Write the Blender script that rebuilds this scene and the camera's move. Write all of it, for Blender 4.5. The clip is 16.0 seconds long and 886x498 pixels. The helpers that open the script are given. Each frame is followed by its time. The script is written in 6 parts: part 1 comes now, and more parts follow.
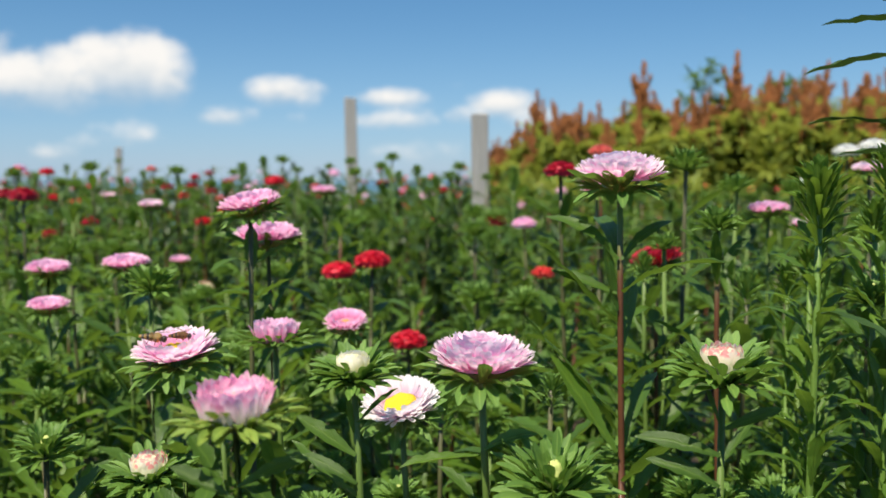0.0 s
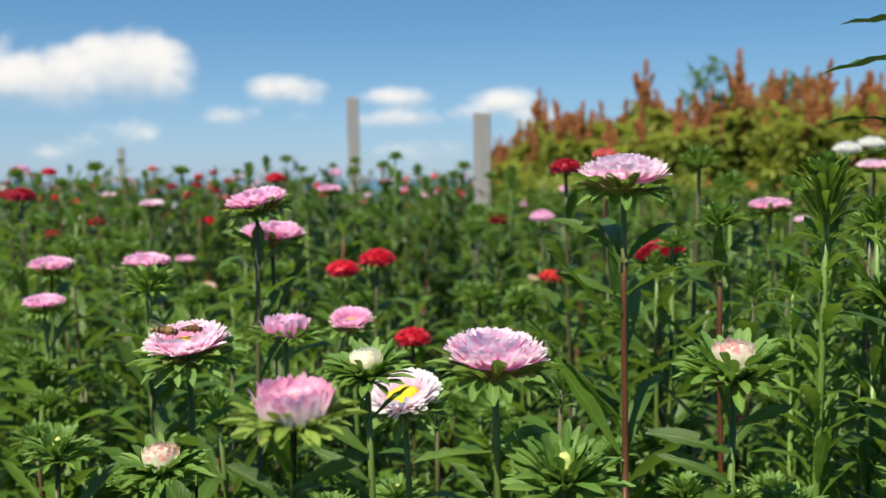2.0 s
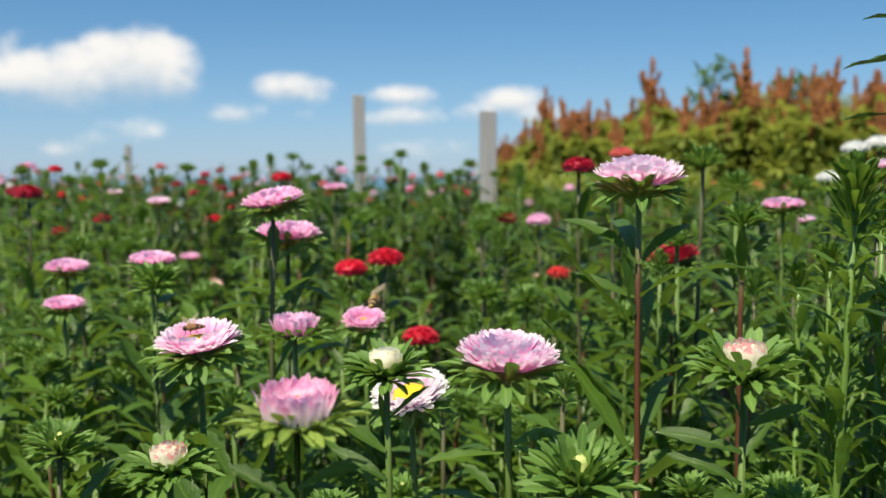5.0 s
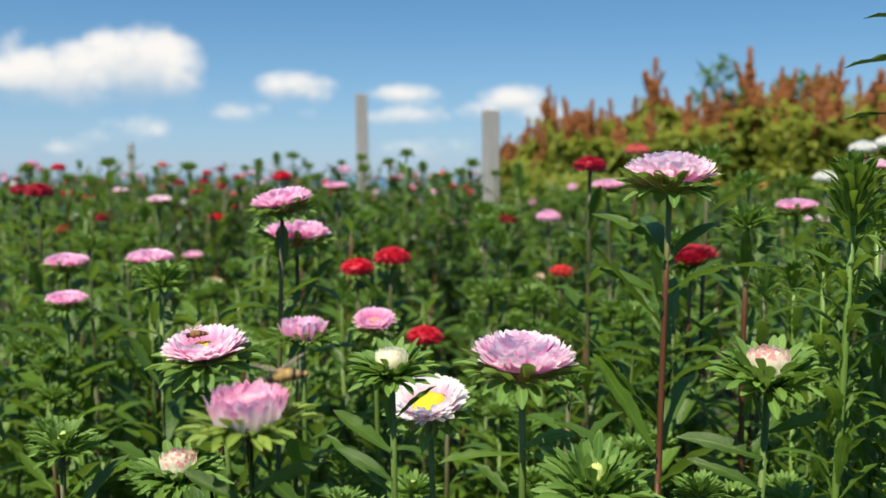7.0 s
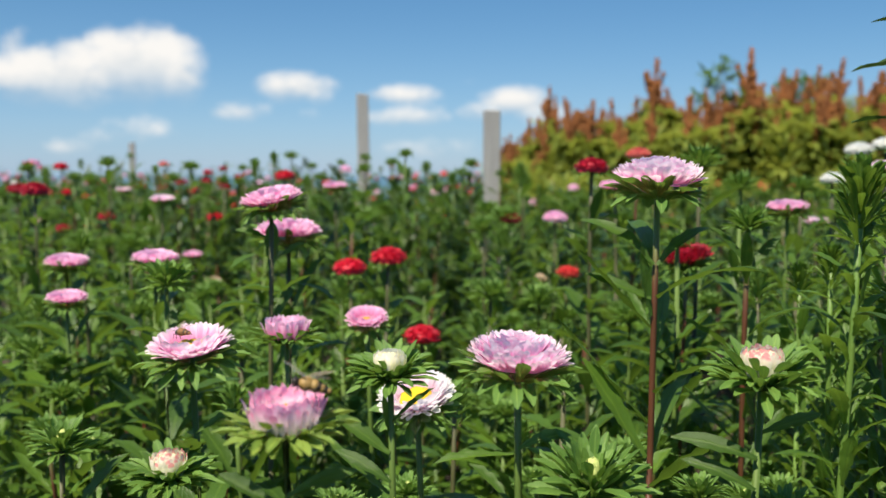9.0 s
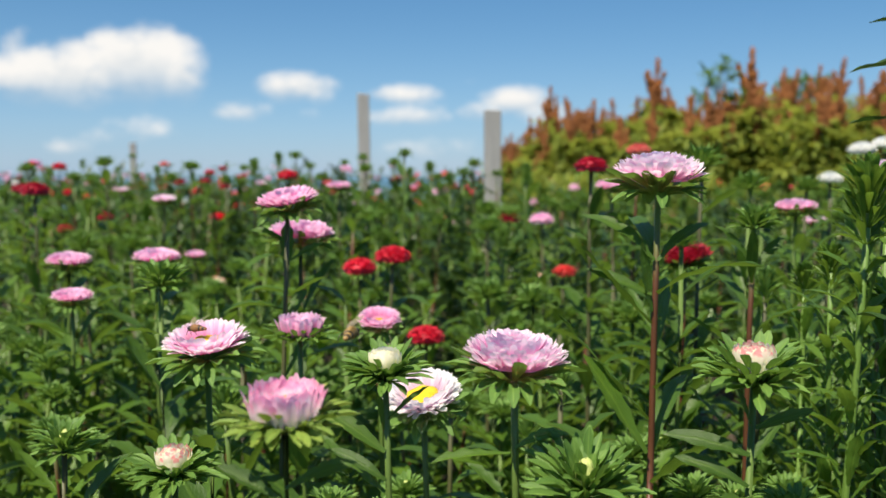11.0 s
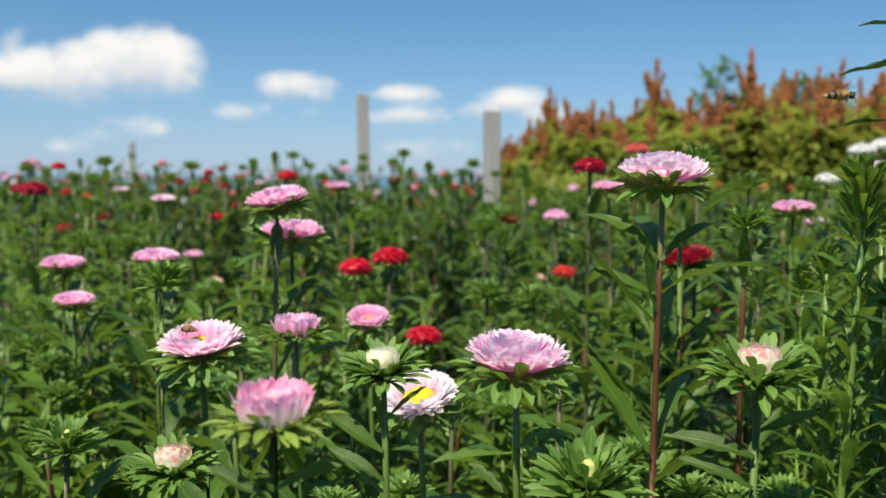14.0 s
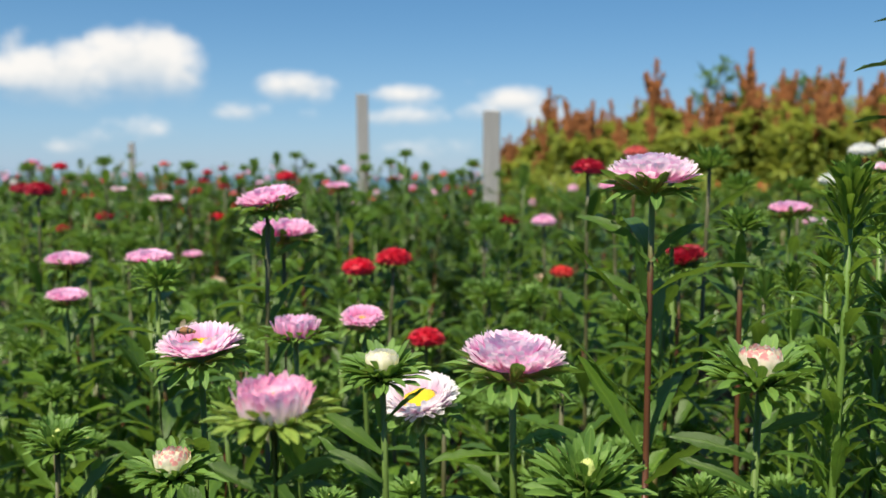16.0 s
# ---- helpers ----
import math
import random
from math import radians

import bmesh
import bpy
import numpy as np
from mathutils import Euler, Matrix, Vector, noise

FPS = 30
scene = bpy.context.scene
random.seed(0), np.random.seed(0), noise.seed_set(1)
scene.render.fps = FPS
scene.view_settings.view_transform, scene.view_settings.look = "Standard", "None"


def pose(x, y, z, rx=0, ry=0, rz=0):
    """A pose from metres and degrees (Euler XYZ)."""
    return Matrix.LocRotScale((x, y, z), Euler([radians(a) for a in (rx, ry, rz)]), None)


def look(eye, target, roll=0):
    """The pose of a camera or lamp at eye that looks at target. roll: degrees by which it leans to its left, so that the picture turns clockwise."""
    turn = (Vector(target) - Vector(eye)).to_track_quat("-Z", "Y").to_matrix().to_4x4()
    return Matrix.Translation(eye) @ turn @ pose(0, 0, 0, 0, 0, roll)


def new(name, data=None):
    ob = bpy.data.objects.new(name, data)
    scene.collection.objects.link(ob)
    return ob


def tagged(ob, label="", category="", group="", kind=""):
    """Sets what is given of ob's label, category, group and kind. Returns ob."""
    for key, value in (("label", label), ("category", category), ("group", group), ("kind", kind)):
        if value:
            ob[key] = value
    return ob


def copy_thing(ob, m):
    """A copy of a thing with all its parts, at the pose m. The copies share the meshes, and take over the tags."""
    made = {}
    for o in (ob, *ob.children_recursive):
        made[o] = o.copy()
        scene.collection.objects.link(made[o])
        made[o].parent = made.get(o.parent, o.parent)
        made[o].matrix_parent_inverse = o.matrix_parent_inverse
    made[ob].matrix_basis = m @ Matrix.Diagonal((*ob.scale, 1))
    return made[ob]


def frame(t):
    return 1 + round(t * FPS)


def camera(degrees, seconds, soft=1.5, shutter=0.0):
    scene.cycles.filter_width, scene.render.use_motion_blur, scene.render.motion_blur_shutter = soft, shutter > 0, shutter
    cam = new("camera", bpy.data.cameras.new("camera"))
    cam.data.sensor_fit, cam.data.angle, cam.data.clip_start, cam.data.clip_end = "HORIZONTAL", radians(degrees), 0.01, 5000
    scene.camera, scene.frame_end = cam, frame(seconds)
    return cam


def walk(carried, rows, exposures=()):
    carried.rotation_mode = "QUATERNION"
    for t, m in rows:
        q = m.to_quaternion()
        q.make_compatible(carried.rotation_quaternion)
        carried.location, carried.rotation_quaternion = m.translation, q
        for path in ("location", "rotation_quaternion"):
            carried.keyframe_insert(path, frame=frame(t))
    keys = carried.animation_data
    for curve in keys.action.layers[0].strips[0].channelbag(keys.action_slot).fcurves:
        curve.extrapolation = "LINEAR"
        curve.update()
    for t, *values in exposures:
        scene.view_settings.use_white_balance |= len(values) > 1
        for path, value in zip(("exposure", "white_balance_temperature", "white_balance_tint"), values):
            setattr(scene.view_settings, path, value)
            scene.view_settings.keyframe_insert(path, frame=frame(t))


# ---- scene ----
cam = camera(55, 16.0)
cam.data.dof.use_dof = True
cam.data.dof.focus_distance = 0.47
cam.data.dof.aperture_fstop = 9.0
walk(cam, [
    (0, pose(0, 0, 0.65, 84.752, 0.048, 0.010)),
    (0.5, pose(0, 0, 0.65, 84.730, 0.135, 0.041)),
    (1, pose(0, 0, 0.65, 84.721, 0.149, 0.092)),
    (1.5, pose(0, 0, 0.65, 84.712, 0.142, 0.125)),
    (2, pose(0, 0, 0.65, 84.688, 0.245, 0.163)),
    (2.5, pose(0, 0, 0.65, 84.652, 0.294, 0.215)),
    (3, pose(0, 0, 0.65, 84.621, 0.249, 0.274)),
    (3.5, pose(0, 0, 0.65, 84.609, 0.206, 0.340)),
    (4, pose(0, 0, 0.65, 84.608, 0.161, 0.402)),
    (6.5, pose(0, 0, 0.65, 84.502, 0.028, 0.729)),
    (7, pose(0, 0, 0.65, 84.511, -0.018, 0.732)),
    (7.5, pose(0, 0, 0.65, 84.529, -0.093, 0.740)),
    (8, pose(0, 0, 0.65, 84.533, -0.144, 0.763)),
    (8.5, pose(0, 0, 0.65, 84.528, -0.203, 0.779)),
    (9, pose(0, 0, 0.65, 84.523, -0.202, 0.792)),
    (11.5, pose(0, 0, 0.65, 84.511, -0.173, 0.861)),
    (12, pose(0, 0, 0.65, 84.517, -0.218, 0.846)),
    (12.5, pose(0, 0, 0.65, 84.522, -0.243, 0.823)),
    (13, pose(0, 0, 0.65, 84.527, -0.272, 0.802)),
    (13.5, pose(0, 0, 0.65, 84.534, -0.280, 0.792)),
    (14, pose(0, 0, 0.65, 84.536, -0.279, 0.790)),
    (14.5, pose(0, 0, 0.65, 84.537, -0.279, 0.790)),
    (15, pose(0, 0, 0.65, 84.537, -0.279, 0.789)),
    (15.5, pose(0, 0, 0.65, 84.539, -0.279, 0.784)),
    (16, pose(0, 0, 0.65, 84.544, -0.280, 0.770)),
], ((0, 0.58, 6850, 10), (16, 0.58, 6850, 10)))

# ---- light ----
SUN_EL, SUN_AZ = radians(58), radians(-150)   # azimuth clockwise from +y
world = bpy.data.worlds.new("world")
scene.world = world
world.use_nodes = True


class Nodes:
    """Short hand for building a node tree."""
    def __init__(self, tree):
        self.tree = tree
        tree.nodes.clear()

    def add(self, kind, inputs=None, operation="", clamp=False, data_type="", feature="", smooth=False):
        n = self.tree.nodes.new(kind)
        if operation:
            n.operation, n.use_clamp = operation, clamp
        if data_type:
            n.data_type = data_type
        if feature:
            n.feature = feature
        if smooth:
            n.interpolation_type = "SMOOTHSTEP"
        for k, v in (inputs or {}).items():
            if isinstance(v, bpy.types.NodeSocket):
                self.tree.links.new(v, n.inputs[k])
            else:
                n.inputs[k].default_value = v
        return n

    def math(self, op, a, b=0.0, c=0.0, clamp=False):
        return self.add("ShaderNodeMath", {0: a, 1: b, 2: c}, operation=op, clamp=clamp).outputs[0]

    def mix(self, fac, a, b):
        n = self.add("ShaderNodeMix", {0: fac, 6: a, 7: b}, data_type="RGBA")
        return n.outputs[2]

    def ramp(self, fac, stops):
        n = self.add("ShaderNodeValToRGB", {0: fac})
        els = n.color_ramp.elements
        while len(els) < len(stops):
            els.new(0.5)
        for e, (p, c) in zip(els, stops):
            e.position, e.color = p, (*c, 1)
        return n.outputs[0]


def make_world():
    n = Nodes(world.node_tree)
    sky = n.add("ShaderNodeTexSky")
    sky.sky_type, sky.sun_disc, sky.sun_elevation, sky.sun_rotation = "NISHITA", False, SUN_EL, SUN_AZ
    sky.altitude, sky.air_density, sky.dust_density, sky.ozone_density = 900.0, 1.0, 0.2, 3.0
    way = n.add("ShaderNodeTexCoord").outputs["Generated"]
    sep = n.add("ShaderNodeSeparateXYZ", {0: way})
    depth = n.math("MAXIMUM", n.math("ABSOLUTE", sep.outputs[1]), 0.05)
    u, v = n.math("DIVIDE", sep.outputs[0], depth), n.math("DIVIDE", sep.outputs[2], depth)
    flat = n.add("ShaderNodeCombineXYZ", {0: u, 1: n.math("MULTIPLY", v, 1.5), 2: 0.0}).outputs[0]
    big = n.add("ShaderNodeTexNoise", {"Vector": flat, "Scale": 20.0, "Detail": 8.0, "Roughness": 0.6}).outputs[0]
    total, lit = 0.0, 0.0
    # cumulus: centre across, centre up, half width, half height, weight
    heaps = ((-0.461, 0.106, 0.075, 0.034, 1.1), (-0.368, 0.118, 0.063, 0.038, 1.25), (-0.328, 0.110, 0.035, 0.034, 1),
                (-0.507, 0.102, 0.053, 0.023, 1), (-0.511, 0.141, 0.019, 0.020, 0.6),
                (-0.185, 0.092, 0.041, 0.016, 0.95), (-0.159, 0.082, 0.017, 0.011, 0.6),
                (-0.175, 0.062, 0.020, 0.008, 0.4), (-0.252, 0.065, 0.033, 0.013, 0.6), (-0.059, 0.083, 0.040, 0.012, 0.8),
                (-0.056, 0.058, 0.043, 0.012, 0.8), (-0.029, 0.068, 0.020, 0.017, 0.5), (0.070, 0.076, 0.040, 0.016, 1),
                (0.031, 0.065, 0.027, 0.012, 0.7), (0.104, 0.062, 0.030, 0.015, 0.7), (0.133, 0.052, 0.020, 0.010, 0.5))
    wisps = ((-0.371, 0.042, 0.040, 0.017, 0.5), (-0.461, 0.023, 0.033, 0.011, 0.5), (-0.421, 0.035, 0.027, 0.010, 0.35),
                (-0.016, 0.022, 0.046, 0.015, 0.4), (-0.062, 0.022, 0.027, 0.012, 0.35), (0.021, 0.100, 0.017, 0.005, 0.2),
                (0.373, 0.175, 0.033, 0.008, 0.15), (0.874, 0.241, 0.266, 0.060, 0.9), (-0.985, 0.228, 0.266, 0.060, 0.9))
    for cu, cv, ru, rv, w in heaps + wisps:
        a = n.math("DIVIDE", n.math("SUBTRACT", u, cu), ru)
        b = n.math("DIVIDE", n.math("SUBTRACT", v, cv), rv)
        r2 = n.math("ADD", n.math("MULTIPLY", a, a), n.math("MULTIPLY", b, b))
        blob = n.math("MULTIPLY", n.math("SUBTRACT", 1.0, n.math("MULTIPLY", r2, 0.45), clamp=True), w)
        total = n.math("MAXIMUM", total, blob)
        lit = n.math("MAXIMUM", lit, n.math("MULTIPLY", blob, n.math("MULTIPLY_ADD", b, 0.45, 0.6, clamp=True)))
    shape = n.math("ADD", total, n.math("MULTIPLY", n.math("SUBTRACT", big, 0.5), 1.5))
    fac = n.add("ShaderNodeMapRange", {0: shape, 1: 0.16, 2: 1.0, 3: 0.0, 4: 0.97}, smooth=True).outputs[0]
    thin = n.add("ShaderNodeMapRange", {0: n.math("DIVIDE", lit, n.math("MAXIMUM", total, 0.05)), 1: 0.10, 2: 0.62, 3: 0.35, 4: 1.0}, smooth=True).outputs[0]
    fac = n.math("MULTIPLY", n.math("MULTIPLY", fac, thin), n.add("ShaderNodeMapRange", {0: total, 1: 0.0, 2: 0.3, 3: 0.0, 4: 1.0}).outputs[0])
    haze = n.add("ShaderNodeMapRange", {0: v, 1: -0.02, 2: 0.22, 3: 0.62, 4: 0.30}, smooth=True).outputs[0]
    top = n.math("ADD", n.math("DIVIDE", lit, n.math("MAXIMUM", total, 0.05)), n.math("MULTIPLY", n.math("SUBTRACT", big, 0.5), 0.9))
    body = n.ramp(top, ((0.15, (.52, .63, .74)), (0.45, (.74, .80, .86)), (0.8, (.98, .98, .98))))
    deep = n.add("ShaderNodeHueSaturation", {"Saturation": 1.4, "Color": sky.outputs[0]}).outputs[0]
    bg1 = n.add("ShaderNodeBackground", {0: deep, 1: SKY})
    pale = n.add("ShaderNodeBackground", {0: (.22, .45, .78, 1), 1: 0.78})
    bg2 = n.add("ShaderNodeBackground", {0: body, 1: 0.66})
    m1 = n.add("ShaderNodeMixShader", {0: haze, 1: bg1.outputs[0], 2: pale.outputs[0]})
    m2 = n.add("ShaderNodeMixShader", {0: fac, 1: m1.outputs[0], 2: bg2.outputs[0]})
    n.add("ShaderNodeOutputWorld", {0: m2.outputs[0]})


SKY = 0.058
make_world()
sun = new("sun", bpy.data.lights.new("sun", "SUN"))
sun.data.energy, sun.data.angle, sun.data.color = 5.0, radians(0.53), (1.0, 0.93, 0.80)
sun.matrix_world = look((math.sin(SUN_AZ) * math.cos(SUN_EL) * 50, math.cos(SUN_AZ) * math.cos(SUN_EL) * 50, math.sin(SUN_EL) * 50), (0, 0, 0))


# ---- materials ----
def material(name):
    m = bpy.data.materials.new(name)
    m.use_nodes = True
    return m, Nodes(m.node_tree)


def finish(n, color, rough, bump=None, strength=0.3, distance=0.001, translucent=0.0, thin=None, spec=0.5, sheen=0.0):
    sh = n.add("ShaderNodeBsdfPrincipled", {"Base Color": color, "Roughness": rough, "Specular IOR Level": spec, "Sheen Weight": sheen})
    if bump is not None:
        b = n.add("ShaderNodeBump", {"Height": bump, "Strength": strength, "Distance": distance})
        n.tree.links.new(b.outputs[0], sh.inputs["Normal"])
    out = sh.outputs[0]
    if translucent:
        tr = n.add("ShaderNodeBsdfTranslucent", {0: thin if thin is not None else color})
        out = n.add("ShaderNodeMixShader", {0: translucent, 1: out, 2: tr.outputs[0]}).outputs[0]
    n.add("ShaderNodeOutputMaterial", {0: out})


def green(name, dark, light, glow, rough=0.42, translucent=0.22, spec=0.5):
    """Leaf tissue: two greens mixed by leaf, blotches, a paler midrib and side veins in relief."""
    m, n = material(name)
    uv = n.add("ShaderNodeUVMap").outputs[0]
    sep = n.add("ShaderNodeSeparateXYZ", {0: uv})
    co = n.add("ShaderNodeTexCoord").outputs["Object"]
    isl = n.add("ShaderNodeNewGeometry").outputs["Random Per Island"]
    rnd = n.add("ShaderNodeObjectInfo").outputs["Random"]
    pick = n.math("FRACT", n.math("ADD", isl, rnd))
    blot = n.add("ShaderNodeTexNoise", {"Vector": co, "Scale": 90.0, "Detail": 3.0}).outputs[0]
    fine = n.add("ShaderNodeTexNoise", {"Vector": co, "Scale": 900.0, "Detail": 2.0}).outputs[0]
    col = n.mix(n.math("ADD", n.math("MULTIPLY", pick, 0.7), n.math("MULTIPLY", blot, 0.4)), (*dark, 1), (*light, 1))
    side = n.math("ABSOLUTE", n.math("SUBTRACT", sep.outputs[1], 0.5))
    rib = n.add("ShaderNodeMapRange", {0: side, 1: 0.02, 2: 0.09, 3: 1.0, 4: 0.0}).outputs[0]
    vein = n.math("SINE", n.math("MULTIPLY", n.math("SUBTRACT", sep.outputs[0], n.math("MULTIPLY", side, 0.5)), 44.0))
    vein = n.math("POWER", n.math("ABSOLUTE", vein), 8.0)
    col = n.mix(n.math("MULTIPLY", rib, 0.35), col, (light[0] * 1.9, light[1] * 1.6, light[2] * 1.7, 1))
    relief = n.math("ADD", n.math("MULTIPLY", fine, 0.35), n.math("ADD", n.math("MULTIPLY", vein, 0.5), rib))
    finish(n, col, rough, relief, 0.35, 0.0008, translucent, n.mix(0.5, col, (*glow, 1)), spec)
    return m


def petals(name, base, mid, tip, vary=0.06, translucent=0.58, rough=0.5, run=0.5):
    """Petal tissue: colour runs from base to tip, with fine lengthwise streaks."""
    m, n = material(name)
    uv = n.add("ShaderNodeUVMap").outputs[0]
    sep = n.add("ShaderNodeSeparateXYZ", {0: uv})
    isl = n.add("ShaderNodeNewGeometry").outputs["Random Per Island"]
    rnd = n.add("ShaderNodeObjectInfo").outputs["Random"]
    pick = n.math("FRACT", n.math("ADD", isl, rnd))
    along = n.math("ADD", sep.outputs[0], n.math("MULTIPLY", n.math("SUBTRACT", pick, 0.5), 0.35))
    col = n.ramp(along, ((0.0, base), (run, mid), (0.95, tip)))
    streak = n.math("ABSOLUTE", n.math("SINE", n.math("MULTIPLY", sep.outputs[1], 15.0)))
    col = n.mix(n.math("MULTIPLY", streak, 0.05), col, (*base, 1))
    hsv = n.add("ShaderNodeHueSaturation", {"Value": n.math("ADD", 1.0 - vary, n.math("MULTIPLY", pick, 2 * vary)), "Color": col}).outputs[0]
    finish(n, hsv, rough, streak, 0.25, 0.0005, translucent, hsv, 0.3, 0.15)
    return m


def plain(name, dark, light, scale, rough, bump=0.3, distance=0.001, stretch=(1, 1, 1)):
    m, n = material(name)
    co = n.add("ShaderNodeTexCoord").outputs["Object"]
    co = n.add("ShaderNodeMapping", {0: co, 3: stretch}).outputs[0]
    a = n.add("ShaderNodeTexNoise", {"Vector": co, "Scale": scale, "Detail": 5.0, "Roughness": 0.6}).outputs[0]
    b = n.add("ShaderNodeTexNoise", {"Vector": co, "Scale": scale * 9, "Detail": 4.0}).outputs[0]
    f = n.add("ShaderNodeMapRange", {0: n.math("ADD", n.math("MULTIPLY", a, 0.65), n.math("MULTIPLY", b, 0.35)), 1: 0.3, 2: 0.7}).outputs[0]
    finish(n, n.mix(f, (*dark, 1), (*light, 1)), rough, b, bump, distance)
    return m


LEAF = green("leaf_green", (.034, .082, .012), (.082, .168, .022), (.24, .38, .04), 0.40, 0.38, 0.5)
LEAF_FRESH = green("fresh_leaf_green", (.054, .126, .014), (.118, .225, .027), (.30, .46, .05), 0.40, 0.38, 0.5)
# leaf green with shade put into the colour, for backlit and dimmer leaves
LEAF_SHADED = green("shaded_leaf_green", (.018, .046, .012), (.044, .092, .019), (.10, .20, .03), 0.42, 0.16, 0.5)
BRACT = green("bract_green", (.075, .170, .032), (.165, .300, .058), (.30, .48, .06), 0.5, 0.28)
BRACT_LIME = green("lime_bract_green", (.13, .23, .035), (.24, .34, .06), (.40, .55, .08), 0.5)
STEM = plain("green_stem", (.060, .105, .020), (.115, .190, .036), 60, 0.5, 0.4, 0.001, (1, 1, .15))
STEM_BRIGHT = plain("bright_green_stem", (.085, .165, .028), (.14, .24, .045), 60, 0.45, 0.4, 0.001, (1, 1, .15))


def two_tone_stem():
    """Red-brown stem that turns green under the head."""
    m, n = material("red_brown_stem")
    co = n.add("ShaderNodeMapping", {0: n.add("ShaderNodeTexCoord").outputs["Object"], 3: (1, 1, .15)}).outputs[0]
    a = n.add("ShaderNodeTexNoise", {"Vector": co, "Scale": 90.0, "Detail": 5.0}).outputs[0]
    along = n.add("ShaderNodeSeparateXYZ", {0: n.add("ShaderNodeUVMap").outputs[0]}).outputs[0]
    up = n.add("ShaderNodeMapRange", {0: n.math("ADD", along, n.math("MULTIPLY", n.math("SUBTRACT", a, 0.5), 0.08)), 1: 0.90, 2: 0.97}).outputs[0]
    col = n.mix(up, n.mix(a, (.060, .030, .012, 1), (.14, .044, .022, 1)), n.mix(a, (.075, .13, .03, 1), (.13, .20, .05, 1)))
    finish(n, col, 0.45, a, 0.4, 0.001)
    return m


STEM_RED = two_tone_stem()
STEM_DARK = plain("dark_stem", (.045, .05, .022), (.10, .10, .04), 60, 0.5, 0.4, 0.001, (1, 1, .15))
PINK = petals("pink_petal", (.91, .38, .68), (.96, .64, .84), (.98, .92, .95))
PINK_DEEP = petals("rose_pink_petal", (.86, .30, .58), (.94, .51, .76), (.96, .74, .88))
PINK_CUP = petals("cup_pink_petal", (.95, .91, .86), (.96, .80, .90), (.94, .44, .64), run=0.62)
PINK_WHITE = petals("white_pink_petal", (.89, .66, .83), (.94, .87, .92), (.95, .94, .95))
RED = petals("red_petal", (.50, .006, .024), (.66, .008, .036), (.72, .018, .058), 0.14, 0.25)
CRIMSON = petals("crimson_petal", (.30, .004, .020), (.42, .006, .030), (.50, .015, .050), 0.16, 0.25)
SCARLET = petals("scarlet_petal", (.54, .016, .020), (.65, .028, .032), (.70, .08, .06), 0.2, 0.2)
CORAL = petals("coral_petal", (.72, .08, .08), (.80, .13, .12), (.84, .30, .26), 0.15)
CREAM = petals("cream_petal", (.80, .82, .45), (.94, .92, .70), (.97, .93, .84), 0.08)
BLUSH = petals("blush_petal", (.93, .93, .70), (.97, .94, .84), (.90, .40, .42), 0.08, run=0.82)
WHITE = petals("white_petal", (.78, .82, .70), (.88, .88, .86), (.90, .90, .89), 0.06)
YELLOW = plain("yellow_floret", (.72, .40, .010), (.88, .62, .02), 500, 0.7, 0.6, 0.001)
ORANGE = plain("orange_floret", (.70, .22, .03), (.85, .42, .06), 500, 0.7, 0.6, 0.001)
PALE = plain("pale_green_floret", (.38, .48, .12), (.58, .64, .24), 400, 0.7, 0.5, 0.001)
SOIL = plain("soil", (.030, .022, .014), (.085, .062, .040), 5, 0.95, 0.8, 0.02)
WOOD = plain("weathered_wood", (.20, .20, .20), (.36, .36, .355), 9, 0.85, 0.6, 0.002, (5, 5, .35))
PLUME = plain("amaranth_plume", (.13, .044, .014), (.35, .125, .028), 18, 0.9, 0.8, 0.01)
AMARANTH = green("amaranth_leaf", (.095, .165, .025), (.28, .33, .058), (.50, .54, .08), 0.55, 0.48)
BEE_BROWN = plain("bee_brown", (.16, .075, .025), (.34, .17, .06), 900, 0.7, 0.6, 0.0006)
BEE_DARK = plain("bee_dark", (.012, .009, .007), (.035, .024, .016), 600, 0.35, 0.3, 0.0004)
BEE_AMBER = plain("bee_amber", (.21, .125, .036), (.40, .26, .08), 600, 0.5, 0.3, 0.0004)
BARK = plain("bark", (.05, .04, .03), (.12, .10, .08), 8, 0.95, 0.6, 0.01)


def wing_material():
    m, n = material("bee_wing")
    co = n.add("ShaderNodeTexCoord").outputs["Object"]
    v = n.add("ShaderNodeTexVoronoi", {"Vector": co, "Scale": 420.0}, feature="DISTANCE_TO_EDGE").outputs[0]
    vein = n.math("LESS_THAN", v, 0.05)
    clear = n.add("ShaderNodeBsdfTransparent")
    film = n.add("ShaderNodeBsdfPrincipled", {"Base Color": (.30, .24, .16, 1), "Roughness": 0.25})
    n.add("ShaderNodeOutputMaterial", {0: n.add("ShaderNodeMixShader", {0: n.math("ADD", 0.35, n.math("MULTIPLY", vein, 0.5)), 1: clear.outputs[0], 2: film.outputs[0]}).outputs[0]})
    return m


WING = wing_material()


def water_material():
    m, n = material("hazy_sea_water")
    co = n.add("ShaderNodeTexCoord").outputs["Object"]
    w = n.add("ShaderNodeTexNoise", {"Vector": co, "Scale": 0.05, "Detail": 5.0}).outputs[0]
    # sea blue, with the distance haze put into the base colour
    finish(n, n.mix(w, (.06, .15, .24, 1), (.10, .22, .32, 1)), 0.35, w, 0.5, 2.0)
    return m


SEA = water_material()


